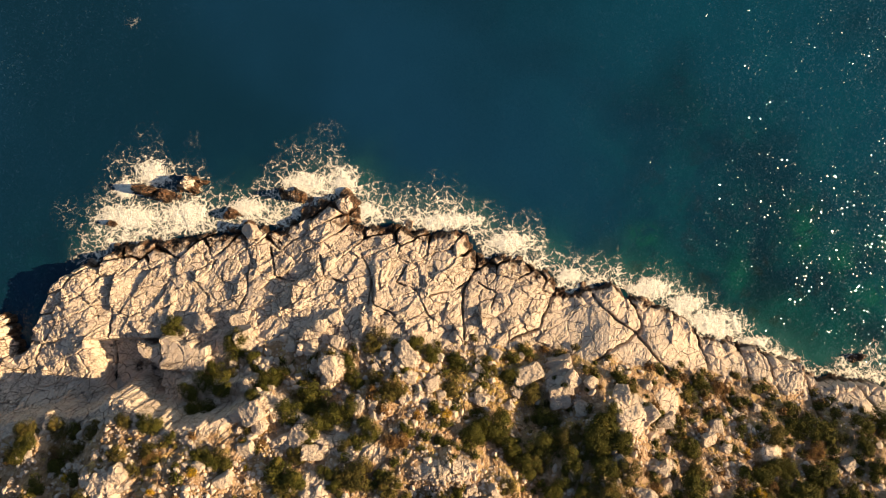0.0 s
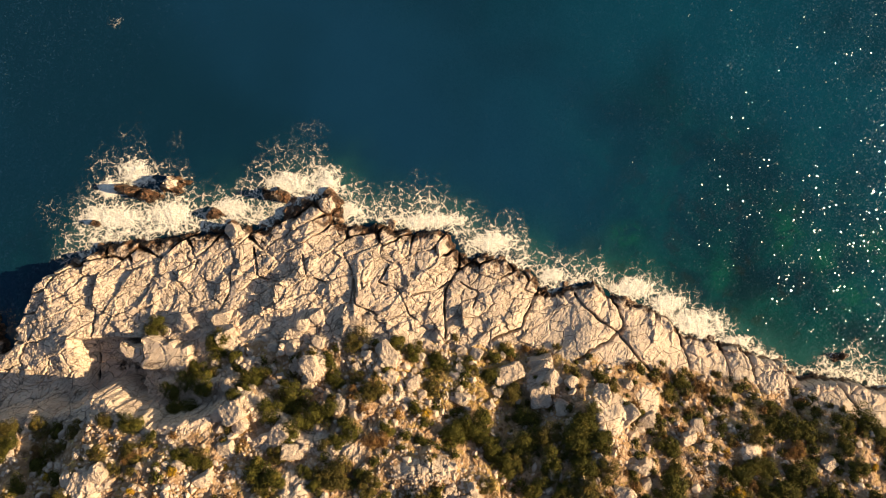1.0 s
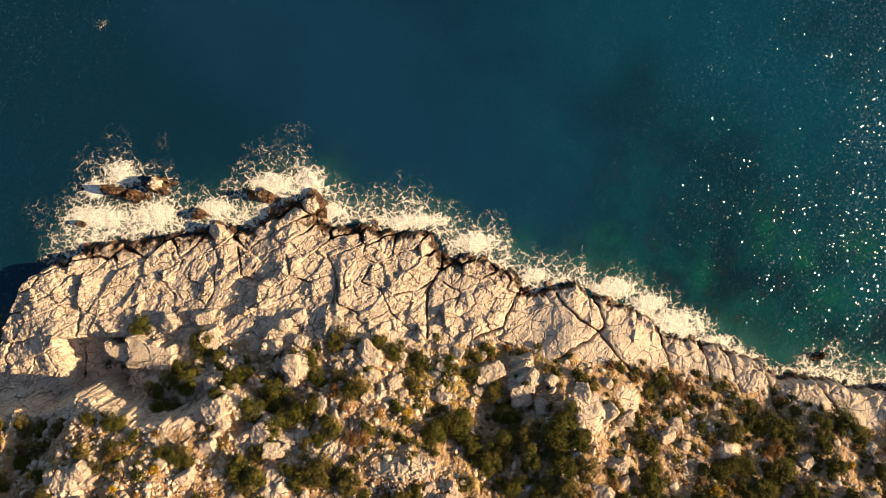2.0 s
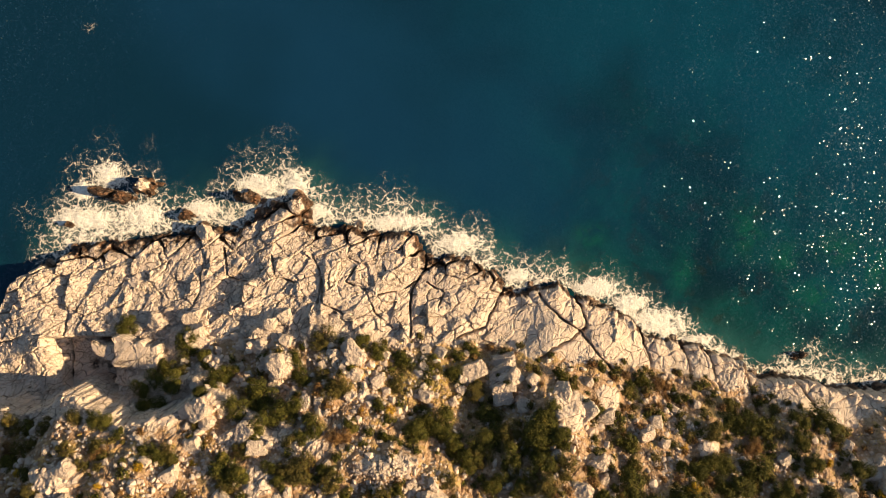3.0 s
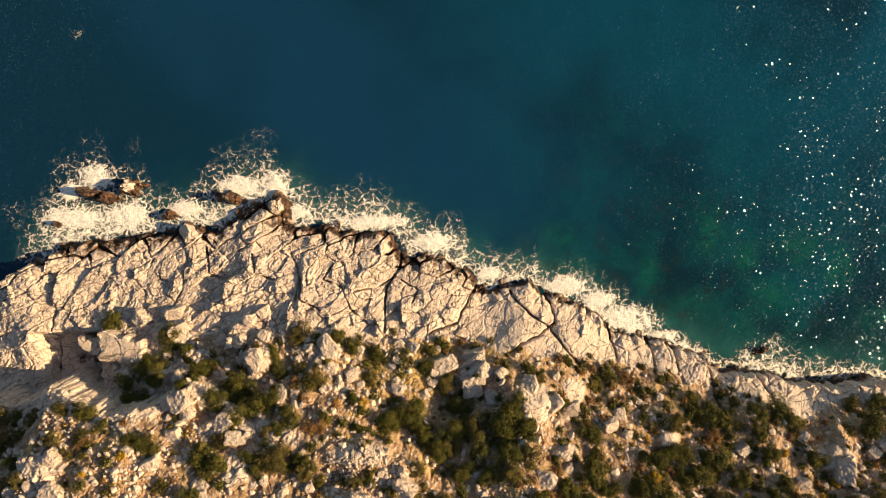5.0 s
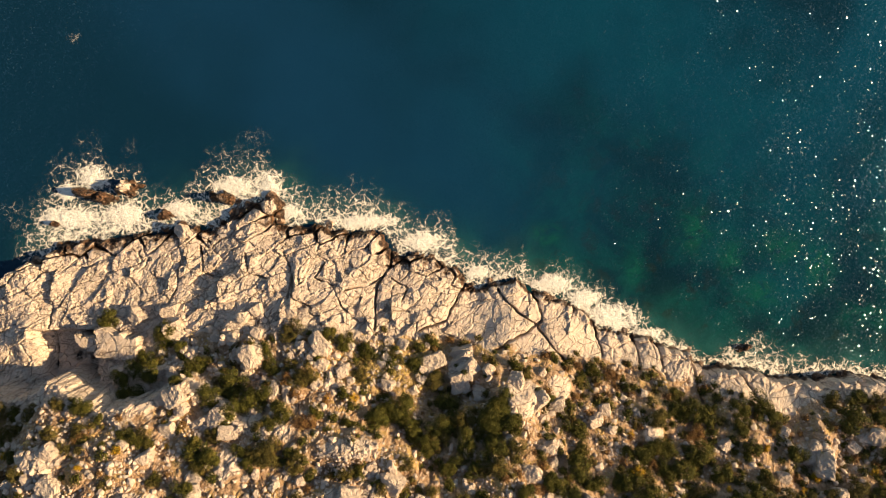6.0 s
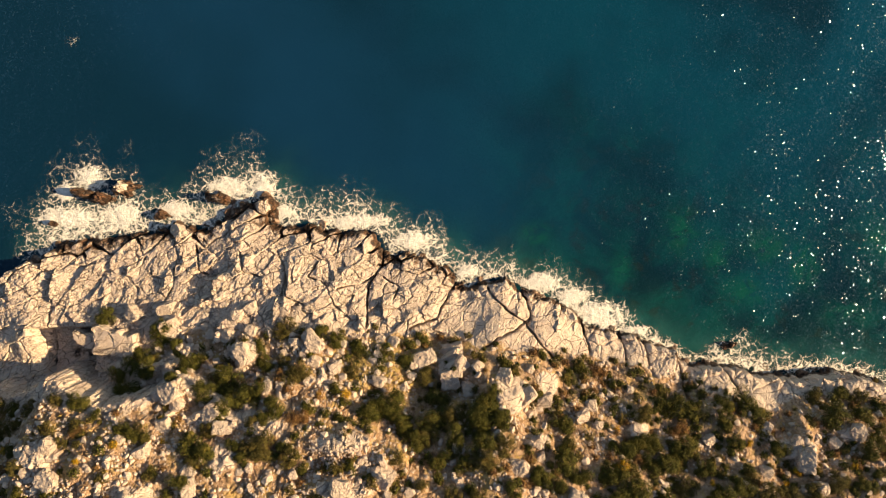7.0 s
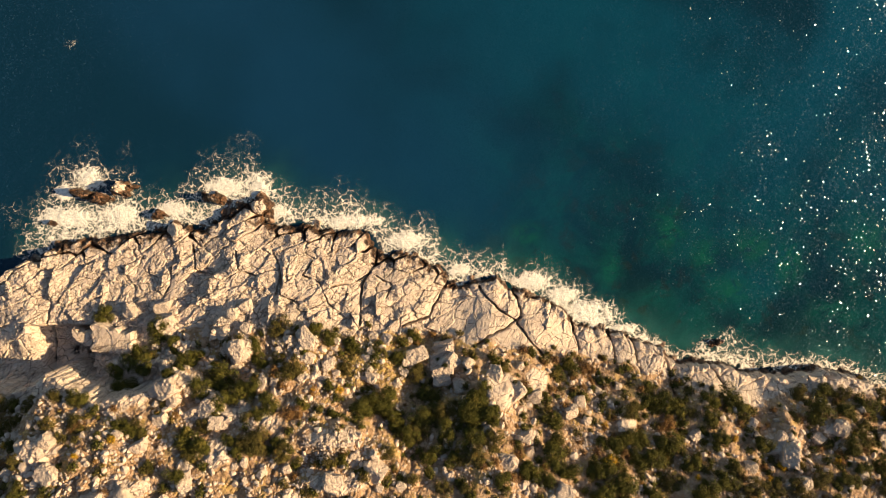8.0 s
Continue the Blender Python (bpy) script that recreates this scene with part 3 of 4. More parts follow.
    for wide, high, k in ((2.6, 0.25, 111), (1.1, 0.08, 131)):
        s = by / wide + 0.8 * fractal(bx / (3 * wide), by / (3 * wide), k, 2)
        f = s - np.floor(s)
        mask = step(fractal(bx / (1.6 * wide) + 7.7 * np.floor(s), np.floor(s) * 3.1, k + 5, 2), -0.15, 0.3)
        z = z + bare * (1 - 0.5 * smooth) * (1 - 0.5 * soil) * high * mask * (np.where(f < 0.88, f / 0.88, (1 - f) / 0.12) - 0.5)
    # long open joints
    for pts, deep, wide in [(p, 0.75, 0.10) for p in JOINTS] + [(p, 0.5, 0.075) for p in CLEFTS]:
        pts = np.array(pts)
        lo, hi = pts.min(0) - 2, pts.max(0) + 2
        m = (x > lo[0]) & (x < hi[0]) & (y > lo[1]) & (y < hi[1])
        if m.any():
            c = to_line(x[m] + 0.5 * wx[m] + 0.4 * vx[m], y[m] + 0.5 * wy[m] + 0.4 * vy[m], [tuple(p) for p in pts])
            part = deep - 0.3 + 0.65 * step(fractal(x[m] / 1.7, y[m] / 1.7, 95, 2), -0.3, 0.25)
            z[m] = z[m] - part * np.exp(-(c / wide) ** 2) - 0.10 * np.exp(-(c / 0.6) ** 2)
    # general roughness, lumps on the hillside
    z = z + near * (0.22 * fractal(x / 4.2, y / 4.2, 31, 4) + bare * (0.07 * np.abs(fractal(x / 0.75, y / 0.75, 37, 4, 0.65)) - 0.05 * np.abs(fractal(x / 0.38, y / 0.38, 39, 2))))
    z = z + near * soil * (0.9 * fractal(x / 5.5, y / 5.5, 41, 3) + 0.26 * np.abs(fractal(x / 0.9, y / 0.9, 43, 4, 0.6)))
    # rocks awash
    for cx, cy, rx, ry, turn, high in ISLETS:
        m = (np.abs(x - cx) < 5) & (np.abs(y - cy) < 5)
        if m.any():
            tx, ty = turned(x[m] - cx, y[m] - cy, turn)
            q = np.hypot(tx / rx, ty / ry) + 0.75 * fractal(x[m] / 1.1, y[m] / 1.1, 47, 4, 0.6)
            gap, cell, ox, oy = blocks((x[m] + vx[m]) / 0.8, (y[m] + vy[m]) / 0.6, 57)
            lump = high * (1.2 - q ** 2) + (cell - 0.5) * 0.8 - 0.3 * np.exp(-(gap / 0.1) ** 2) - 0.3 * np.abs(fractal(x[m] / 0.6, y[m] / 0.6, 53, 3))
            z[m] = np.where(q < 1.8, np.maximum(z[m], lump), z[m])
    return z, soil


def spread(lo, hi, fine, far, growth=1.22):
    """Coordinates at even steps from lo to hi, and ever longer steps beyond, out to far."""
    mid = np.arange(lo, hi + fine / 2, fine)
    tail, s = [], fine
    while sum(tail) < far:
        s *= growth
        tail.append(s)
    tail = np.cumsum(tail)
    return np.concatenate([mid[0] - tail[::-1], mid, mid[-1] + tail])


def sheet(name, xs, ys, z, material, smooth, **fields):
    """One grid mesh over xs and ys."""
    gx, gy = np.meshgrid(xs, ys)
    co = np.stack([gx, gy, z], -1).reshape(-1, 3).astype(np.float32)
    nx, ny = len(xs), len(ys)
    i = (np.arange(ny - 1)[:, None] * nx + np.arange(nx - 1)[None, :]).reshape(-1)
    quads = np.stack([i, i + 1, i + 1 + nx, i + nx], -1).astype(np.int32)
    return raw_mesh(name, co, quads, material, smooth, **fields)


def raw_mesh(name, co, quads, material, smooth=False, **fields):
    me = bpy.data.meshes.new(name)
    me.vertices.add(len(co)), me.loops.add(quads.size), me.polygons.add(len(quads))
    me.vertices.foreach_set("co", np.ascontiguousarray(co, np.float32).reshape(-1))
    me.loops.foreach_set("vertex_index", np.ascontiguousarray(quads, np.int32).reshape(-1))
    me.polygons.foreach_set("loop_start", np.arange(0, quads.size, quads.shape[1], dtype=np.int32))
    me.polygons.foreach_set("use_smooth", np.full(len(quads), smooth))
    for key, values in fields.items():
        me.attributes.new(key, "FLOAT", "POINT").data.foreach_set("value", np.ascontiguousarray(values, np.float32).reshape(-1))
    me.update(calc_edges=True)
    me.materials.append(material)
    return new(name, me)


# ---- ground ----
GX, GY = spread(-51, 69, 0.1, 2200), spread(-28.5, 8.5, 0.1, 2200)
GZ, GSOIL = land(*np.meshgrid(GX, GY))
gx, gy = np.meshgrid(GX, GY)
# rocks washed by every wave: those awash, and the low knob on the shore
surf = 0.22 * step(gx, -43, -39) * (1 - step(gx, 6, 14)) + 0.3 * np.exp(-((gx + 11.4) / 2.4) ** 2 - ((gy - 4.9) / 2.2) ** 2)
for cx, cy, rx, ry, turn, high in ISLETS:
    surf = np.maximum(surf, (0.9 if high < 1.5 else 0.25) * np.exp(-((gx - cx) ** 2 + (gy - cy) ** 2) / 9))
# a patch of dry golden grass above the slab
meadow = np.exp(-((gx - 4.5) / 4.6) ** 2 - ((gy + 13.2) / 2.8) ** 2)
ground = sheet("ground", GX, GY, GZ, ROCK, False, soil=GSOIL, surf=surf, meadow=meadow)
tagged(ground, "pinkish beige limestone shore rising to a scrub hillside", "rocky shore", kind="structure")


def ground_at(x, y):
    """Height of the ground sheet at a place."""
    i = int(np.clip(np.searchsorted(GX, x) - 1, 0, len(GX) - 2))
    j = int(np.clip(np.searchsorted(GY, y) - 1, 0, len(GY) - 2))
    u, v = (x - GX[i]) / (GX[i + 1] - GX[i]), (y - GY[j]) / (GY[j + 1] - GY[j])
    return float((GZ[j, i] * (1 - u) + GZ[j, i + 1] * u) * (1 - v) + (GZ[j + 1, i] * (1 - u) + GZ[j + 1, i + 1] * u) * v)


def soil_at(x, y):
    i, j = np.searchsorted(GX, x), np.searchsorted(GY, y)
    return float(GSOIL[min(j, len(GY) - 1), min(i, len(GX) - 1)])


# ---- sea ----
SX, SY = spread(-60, 90, 0.5, 2200), spread(-26, 50, 0.5, 2200)
sx, sy = np.meshgrid(SX, SY)
sea_z = 0.07 * fractal(sx / 7.0, sy / 4.0, 301, 3) * np.exp(-np.hypot(sx, sy) / 300)
out = np.maximum(-inland(sx, sy), 0)
shallow = step(sx, 6, 40) * np.exp(-(out / 22.0) ** 2) + 0.55 * np.exp(-(out / 5.0) ** 2)
shallow = np.clip(shallow * (0.8 + 0.5 * fractal(sx / 9.0, sy / 9.0, 311, 4)), 0, 1)
sand = np.zeros(sx.shape)
for cx, cy, rx, ry in SAND:
    sand = np.maximum(sand, np.exp(-((sx - cx) / rx) ** 2 - ((sy - cy) / ry) ** 2))
# aerated water shows pale green close to the surf
veil = 0.95 * step(out, 0.4, 1.8) * np.exp(-(out / 3.4) ** 2) * step(sx, -44, -38) * (0.7 + 0.6 * fractal(sx / 2.4, sy / 2.4, 321, 3))
veil = np.clip(veil + 0.25 * np.exp(-(out / 5.5) ** 2) * step(fractal(sx / 3.4, sy / 3.4, 331, 4), -0.1, 0.5), 0, 0.85) * step(sx, -46, -38)
open_water = 0.86 + 0.14 * step(out, 3, 28)          # calmer in the lee of the shore
water = sheet("water", SX, SY, sea_z, WATER, True, open_water=open_water, shallow=shallow, sand=sand, foam_veil=veil)
tagged(water, "deep blue-green sea with sun glitter and rippled surface", "sea", kind="structure")


# ---- white water ----
def foam_field(x, y):
    """How thick the foam lies at a place, 0 to 1, and the distance inland."""
    d = inland(x, y)
    fx, fy = np.array(FOAM_EDGE).T
    shore = np.array([p for p in COAST_W + COAST_E if p[0] > -44])
    order = np.argsort(shore[:, 0])
    top, base = np.interp(x, fx, fy), np.interp(x, shore[order, 0], shore[order, 1])
    u = (y - base) / np.maximum(1.26 * (top - base), 1.0)
    u = u + 0.34 * fractal(x / 2.2, y / 2.2, 401, 5, 0.6)
    thick = np.clip(1.08 - u, 0, 1) ** 0.9 * step(u, -1.6, -0.3) * 0.47
    ragged = 0.35 * fractal(x / 1.4, y / 1.4, 411, 4)
    for cx, cy, rx, ry in FOAM_MASS:
        q = np.hypot((x - cx) / rx, (y - cy) / ry) + ragged
        thick = np.maximum(thick, 0.80 * (1 - step(q, 0.1, 2.1)))
    thick = thick * step(x, -44, -37) * step(0.9 * fractal(x / 1.6, y / 1.6, 415, 3) - d, -0.6, 0.3)
    for cx, cy, rx, ry, much in WISPS:
        q = np.hypot((x - cx) / rx, (y - cy) / ry) + ragged
        thick = np.maximum(thick, much * (1 - step(q, 0.2, 1.5)))
    return thick, d


def white_water():
    """The foam as one uneven skin on the water, 12 cm between its corners."""
    xs, ys = np.arange(-47, 80, 0.12), np.arange(-21, 28, 0.12)
    gx, gy = np.meshgrid(xs, ys)
    thick, d = foam_field(gx, gy)
    heave = 0.12 + 0.10 * thick + 0.30 * np.clip(thick - 0.25, 0, 1) * (0.5 + 0.6 * fractal(gx / 0.9, gy / 0.9, 481, 4)) + 0.35 * step(d, -0.3, 0.8)
    j, i = np.nonzero((thick > 0.02)[:-1, :-1])
    nx = len(xs)
    corner = np.stack([j * nx + i, j * nx + i + 1, (j + 1) * nx + i + 1, (j + 1) * nx + i], -1)
    used, back = np.unique(corner, return_inverse=True)
    co = np.stack([gx.reshape(-1)[used], gy.reshape(-1)[used], heave.reshape(-1)[used]], -1)
    ob = raw_mesh("foam", co, back.reshape(-1, 4), FOAM, True, thick=thick.reshape(-1)[used])
    tagged(ob, "white lacy sea foam washing round the shore rocks", "foam", kind="stuff")


white_water()


# ---- boulders, stones, shrubs ----
# loose blocks: place and half width
BOULDERS_A = [(-30.2, -13.1, 0.79), (-25.3, -7.8, 1.02), (-24.5, -8.9, 0.48), (-21.3, -7.3, 1.45), (-20.5, -9.2, 1.66), (-24.1, -6.7, 0.54), (-19.8, -13.7, 0.87), (-21.5, -10.7, 0.45), (-21.7, -11.8, 0.45), (-18.7, -11.4, 0.57), (-5.7, -7.2, 0.70), (-7.2, -7.3, 0.76), (-3.6, -10.7, 1.25), (-5.7, -10.7, 0.62), (-6.8, -11.9, 0.56), (-12.6, -7.9, 0.89), (-11.2, -7.2, 0.83), (-13.5, -10.1, 0.94), (-11.2, -11.7, 1.15), (-11.4, -13.0, 0.80), (-10.7, -9.5, 0.81), (-11.6, -14.0, 0.80), (-13.8, -14.4, 0.75), (-13.0, -12.2, 0.58), (-15.6, -10.1, 0.77), (-9.4, -14.7, 0.72), (-8.2, -15.4, 1.10), (-9.7, -17.6, 0.54)]
BOULDERS_B = [(-18.0, -10.6, 0.46), (-17.0, -11.5, 0.46), (-17.2, -14.0, 0.58), (-14.6, -13.1, 0.53), (-1.1, -13.5, 1.01), (-2.5, -13.9, 0.61), (-3.9, -12.7, 0.45), (3.8, -10.6, 0.70), (5.3, -10.9, 0.81), (3.8, -12.3, 0.75), (-4.7, -12.0, 0.51), (-0.2, -14.5, 0.50), (-1.3, -15.0, 0.50), (8.8, -12.8, 0.70), (12.2, -12.6, 1.18), (12.6, -14.1, 0.76), (-15.1, 2.4, 0.99), (-20.9, 1.8, 1.24), (-18.3, -15.6, 1.32), (-19.6, -15.8, 0.88), (8.7, -12.8, 1.33), (12.0, -12.2, 1.61), (13.1, -13.1, 0.94), (15.0, -13.6, 0.93), (11.7, -15.1, 1.32), (14.0, -16.0, 0.92), (19.9, -16.7, 1.70), (17.6, -15.1, 1.45), (22.3, -17.4, 1.19), (26.6, -19.0, 1.13)]
BOULDERS_C = [(30.3, -17.1, 0.61), (27.9, -18.0, 0.80), (18.9, -23.4, 1.13), (24.9, -27.0, 1.38), (15.2, -22.0, 0.50), (12.7, -21.6, 0.82), (21.3, -21.1, 0.77), (20.4, -21.4, 0.64), (47.6, -21.1, 1.02), (51.5, -23.7, 1.47), (50.9, -22.2, 1.01), (52.4, -26.5, 0.92), (63.7, -22.8, 1.22), (57.8, -21.0, 1.36), (55.3, -22.2, 0.81), (41.2, -21.8, 0.94), (46.7, -25.1, 0.92), (-14.9, -24.8, 0.98), (-7.1, -24.0, 0.55), (-10.0, -23.2, 0.43), (-9.0, -22.9, 0.55), (-12.2, -19.2, 1.06), (-4.5, -23.5, 0.55), (-5.7, -23.2, 0.55), (0.4, -24.5, 1.10), (2.6, -26.6, 0.73), (-24.1, -18.0, 0.50), (-19.5, -17.4, 0.50), (-29.8, -20.9, 1.35), (-31.7, -23.1, 0.74)]
BOULDERS_D = [(-29.0, -23.9, 1.22), (-26.2, -21.7, 0.43), (-23.6, -26.2, 1.34), (-20.7, -25.7, 1.10), (-17.0, -26.3, 0.61), (-34.9, -21.1, 0.75), (-13.5, -17.8, 1.12), (-15.0, -18.3, 0.87), (-17.6, -16.8, 1.00), (4.6, -23.8, 1.24)]
BOULDERS = BOULDERS_A + BOULDERS_B + BOULDERS_C + BOULDERS_D
# thickets of dark shrubs: middle, half sizes, how many
THICKETS = [(-10.5, -15.8, 5.5, 3.0, 9), (10.0, -20.2, 4.5, 3.2, 3), (39.0, -23.5, 9.0, 3.6, 5)]
# shrubs: place, half width and sort (d dark evergreen, o olive, r rusty, y yellow blossom)
SHRUBS_A = [(-28.6, -8.3, 1.63, 'd'), (-21.1, -10.1, 2.06, 'd'), (-19.5, -11.3, 1.25, 'd'), (-24.0, -13.6, 1.59, 'd'), (-21.8, -13.0, 1.02, 'o'), (-24.5, -16.2, 2.10, 'd'), (-27.6, -16.7, 1.54, 'd'), (-6.8, -9.4, 1.54, 'o'), (-2.8, -9.7, 1.38, 'd'), (-1.3, -10.7, 1.26, 'd'), (-9.4, -11.4, 1.37, 'd'), (1.8, -11.5, 1.50, 'd'), (-8.9, -13.3, 1.35, 'd'), (8.5, -10.5, 1.07, 'd'), (12.3, -11.0, 0.90, 'o'), (13.9, -10.4, 0.60, 'o'), (3.2, -9.3, 0.59, 'o'), (-13.1, -15.1, 2.29, 'd'), (-15.0, -15.9, 1.82, 'd'), (-10.8, -16.4, 1.90, 'd'), (-12.6, -17.5, 1.76, 'd'), (-4.7, -13.9, 1.44, 'o'), (-0.5, -15.8, 1.22, 'd'), (0.9, -14.0, 1.35, 'o'), (-7.0, -17.0, 1.63, 'd'), (-4.6, -18.4, 1.52, 'r'), (-3.5, -17.4, 1.09, 'd'), (-7.8, -18.0, 1.40, 'd'), (2.5, -18.3, 2.08, 'd'), (0.3, -18.5, 1.31, 'd')]
SHRUBS_B = [(5.0, -18.2, 1.66, 'd'), (4.7, -12.3, 1.03, 'o'), (6.7, -12.6, 1.04, 'd'), (-15.0, -20.7, 2.15, 'd'), (-13.8, -19.5, 1.19, 'o'), (-21.0, -19.4, 1.51, 'd'), (-18.7, -17.4, 0.87, 'o'), (-41.0, -18.2, 1.63, 'o'), (-41.6, -20.2, 1.19, 'o'), (-38.2, -17.7, 1.20, 'o'), (-38.2, -20.3, 1.19, 'r'), (-30.4, -16.3, 1.09, 'o'), (-33.9, -17.7, 1.09, 'o'), (-36.4, -18.1, 1.10, 'd'), (-27.1, -19.3, 1.51, 'o'), (-25.5, -17.7, 0.86, 'd'), (-7.7, -20.9, 1.93, 'o'), (-9.8, -21.9, 1.07, 'd'), (-5.0, -21.9, 1.29, 'o'), (-28.4, -20.3, 0.86, 'o'), (-16.5, -12.7, 1.28, 'd'), (-18.2, -14.4, 1.39, 'd'), (-19.0, -12.2, 0.91, 'd'), (-6.8, -14.2, 0.88, 'r'), (-1.3, -14.0, 0.67, 'o'), (-40.2, -19.4, 1.73, 'd'), (-37.2, -21.2, 1.41, 'd'), (-35.7, -19.6, 1.53, 'o'), (-34.3, -21.6, 1.30, 'd'), (-38.9, -22.5, 1.40, 'd')]
SHRUBS_C = [(-32.5, -22.7, 1.08, 'o'), (12.2, -18.6, 1.69, 'o'), (15.1, -18.1, 2.49, 'd'), (8.0, -21.3, 1.75, 'd'), (15.2, -21.4, 1.87, 'd'), (6.4, -19.8, 1.54, 'd'), (17.3, -18.6, 1.69, 'd'), (-6.5, -15.1, 0.66, 'y'), (-7.1, -14.7, 0.44, 'y'), (3.8, -12.5, 0.57, 'y'), (-18.2, -20.4, 0.48, 'y'), (-26.3, -21.9, 0.48, 'y'), (-2.7, -16.1, 0.49, 'y'), (7.1, -11.2, 0.93, 'd'), (9.0, -11.0, 0.94, 'd'), (6.8, -12.8, 1.05, 'd'), (12.4, -13.9, 0.80, 'd'), (14.4, -12.4, 0.67, 'o'), (17.7, -13.3, 1.47, 'd'), (19.0, -14.2, 1.06, 'o'), (22.5, -12.6, 0.95, 'd'), (23.9, -13.5, 0.95, 'd'), (27.4, -14.0, 1.50, 'd'), (29.1, -14.6, 1.36, 'r'), (25.6, -15.2, 1.22, 'd'), (21.6, -16.8, 1.06, 'd'), (8.8, -14.7, 1.44, 'o'), (5.4, -17.5, 2.16, 'd'), (3.5, -17.9, 1.64, 'd'), (10.4, -17.1, 1.94, 'd')]
SHRUBS_D = [(11.7, -18.6, 1.67, 'd'), (15.6, -18.0, 2.58, 'd'), (16.3, -16.0, 1.31, 'd'), (14.9, -19.7, 1.79, 'd'), (6.7, -20.1, 1.51, 'd'), (9.2, -21.0, 1.64, 'o'), (10.5, -22.5, 1.50, 'd'), (13.0, -23.1, 1.37, 'd'), (15.5, -22.8, 1.63, 'o'), (17.4, -21.1, 1.51, 'o'), (18.3, -25.2, 1.62, 'd'), (20.3, -21.9, 0.89, 'd'), (21.2, -24.5, 1.63, 'd'), (24.2, -23.3, 2.17, 'd'), (23.1, -25.2, 1.76, 'd'), (25.7, -24.5, 1.53, 'd'), (24.1, -19.9, 1.70, 'd'), (24.3, -21.6, 1.29, 'd'), (28.9, -19.8, 1.19, 'd'), (29.6, -24.6, 1.79, 'd'), (30.9, -22.4, 1.95, 'd'), (32.8, -21.4, 1.45, 'd'), (33.8, -19.0, 1.47, 'o'), (31.4, -26.4, 2.16, 'd'), (29.3, -27.2, 1.75, 'd'), (36.3, -16.7, 1.09, 'd'), (36.9, -18.0, 2.32, 'd'), (38.9, -19.3, 1.91, 'd'), (38.0, -20.9, 1.62, 'r'), (34.9, -22.1, 1.59, 'd')]
SHRUBS_E = [(37.9, -23.2, 2.39, 'd'), (40.0, -24.6, 1.58, 'd'), (42.9, -20.0, 1.36, 'd'), (45.4, -18.2, 2.34, 'd'), (46.9, -19.4, 1.64, 'd'), (43.3, -18.1, 1.65, 'd'), (43.9, -22.1, 1.34, 'd'), (48.7, -22.8, 1.48, 'd'), (40.9, -26.9, 1.94, 'd'), (43.5, -26.2, 1.69, 'd'), (46.2, -27.0, 1.56, 'o'), (37.7, -26.3, 1.56, 'o'), (35.4, -27.5, 1.67, 'd'), (48.6, -27.1, 1.44, 'o'), (51.3, -26.8, 1.31, 'o'), (55.6, -19.5, 2.33, 'd'), (54.7, -17.6, 1.39, 'o'), (57.4, -17.6, 1.52, 'd'), (59.6, -17.6, 1.25, 'o'), (59.3, -19.5, 1.64, 'd'), (62.3, -19.2, 1.79, 'd'), (64.9, -19.6, 1.80, 'd'), (60.4, -21.6, 1.08, 'd'), (58.7, -22.8, 1.61, 'd'), (61.0, -22.6, 1.08, 'o'), (62.4, -25.3, 1.73, 'd'), (59.3, -25.1, 1.32, 'd'), (54.5, -26.3, 1.58, 'o'), (57.0, -26.2, 1.18, 'd'), (51.9, -28.2, 1.43, 'o')]
SHRUBS_F = [(55.2, -28.2, 1.17, 'd'), (61.3, -27.2, 1.58, 'o'), (14.8, -25.9, 1.11, 'o'), (8.9, -24.9, 0.87, 'o'), (12.0, -25.7, 1.11, 'o'), (-13.9, -21.3, 1.85, 'd'), (-14.7, -22.4, 0.98, 'o'), (-3.6, -23.1, 0.98, 'd'), (-19.0, -23.6, 0.92, 'o'), (-23.4, -23.4, 0.86, 'o'), (-15.9, -24.1, 1.35, 'd'), (0.1, -22.9, 0.98, 'o'), (1.6, -22.8, 1.11, 'd'), (-9.2, -20.9, 1.48, 'o'), (-5.5, -20.9, 1.23, 'd'), (-7.2, -21.7, 0.86, 'o'), (-10.8, -20.7, 1.11, 'd'), (-4.7, -24.9, 0.73, 'o'), (-2.5, -25.9, 0.85, 'o'), (3.1, -23.7, 0.86, 'd'), (-20.4, -19.7, 1.36, 'o'), (-22.6, -19.1, 1.11, 'd'), (-34.7, -23.5, 1.61, 'r'), (-32.6, -25.5, 1.23, 'd'), (-35.3, -25.3, 1.24, 'd'), (-29.2, -25.9, 1.10, 'o'), (-30.3, -19.1, 1.11, 'o'), (-26.8, -19.5, 1.11, 'r'), (-29.0, -16.0, 0.51, 'o'), (63.5, -16.5, 0.70, 'o')]
SHRUBS_G = [(42.9, -16.6, 0.55, 'o'), (44.2, -17.0, 0.55, 'o'), (-23.5, -12.9, 1.60, 'd'), (-22.0, -13.7, 1.70, 'd'), (-25.6, -14.4, 1.40, 'd'), (-17.4, -13.2, 1.50, 'd'), (-9.0, -16.0, 1.50, 'd'), (9.6, -19.4, 1.90, 'd'), (12.4, -20.6, 1.80, 'd'), (35.2, -24.4, 2.00, 'd'), (33.2, -23.6, 1.60, 'd'), (45.4, -22.1, 0.54, 'y'), (44.2, -18.7, 0.48, 'y'), (48.8, -26.2, 0.53, 'y'), (-36.1, -22.0, 0.56, 'y'), (40.5, -25.8, 0.52, 'y')]
SHRUBS = SHRUBS_A + SHRUBS_B + SHRUBS_C + SHRUBS_D + SHRUBS_E + SHRUBS_F + SHRUBS_G


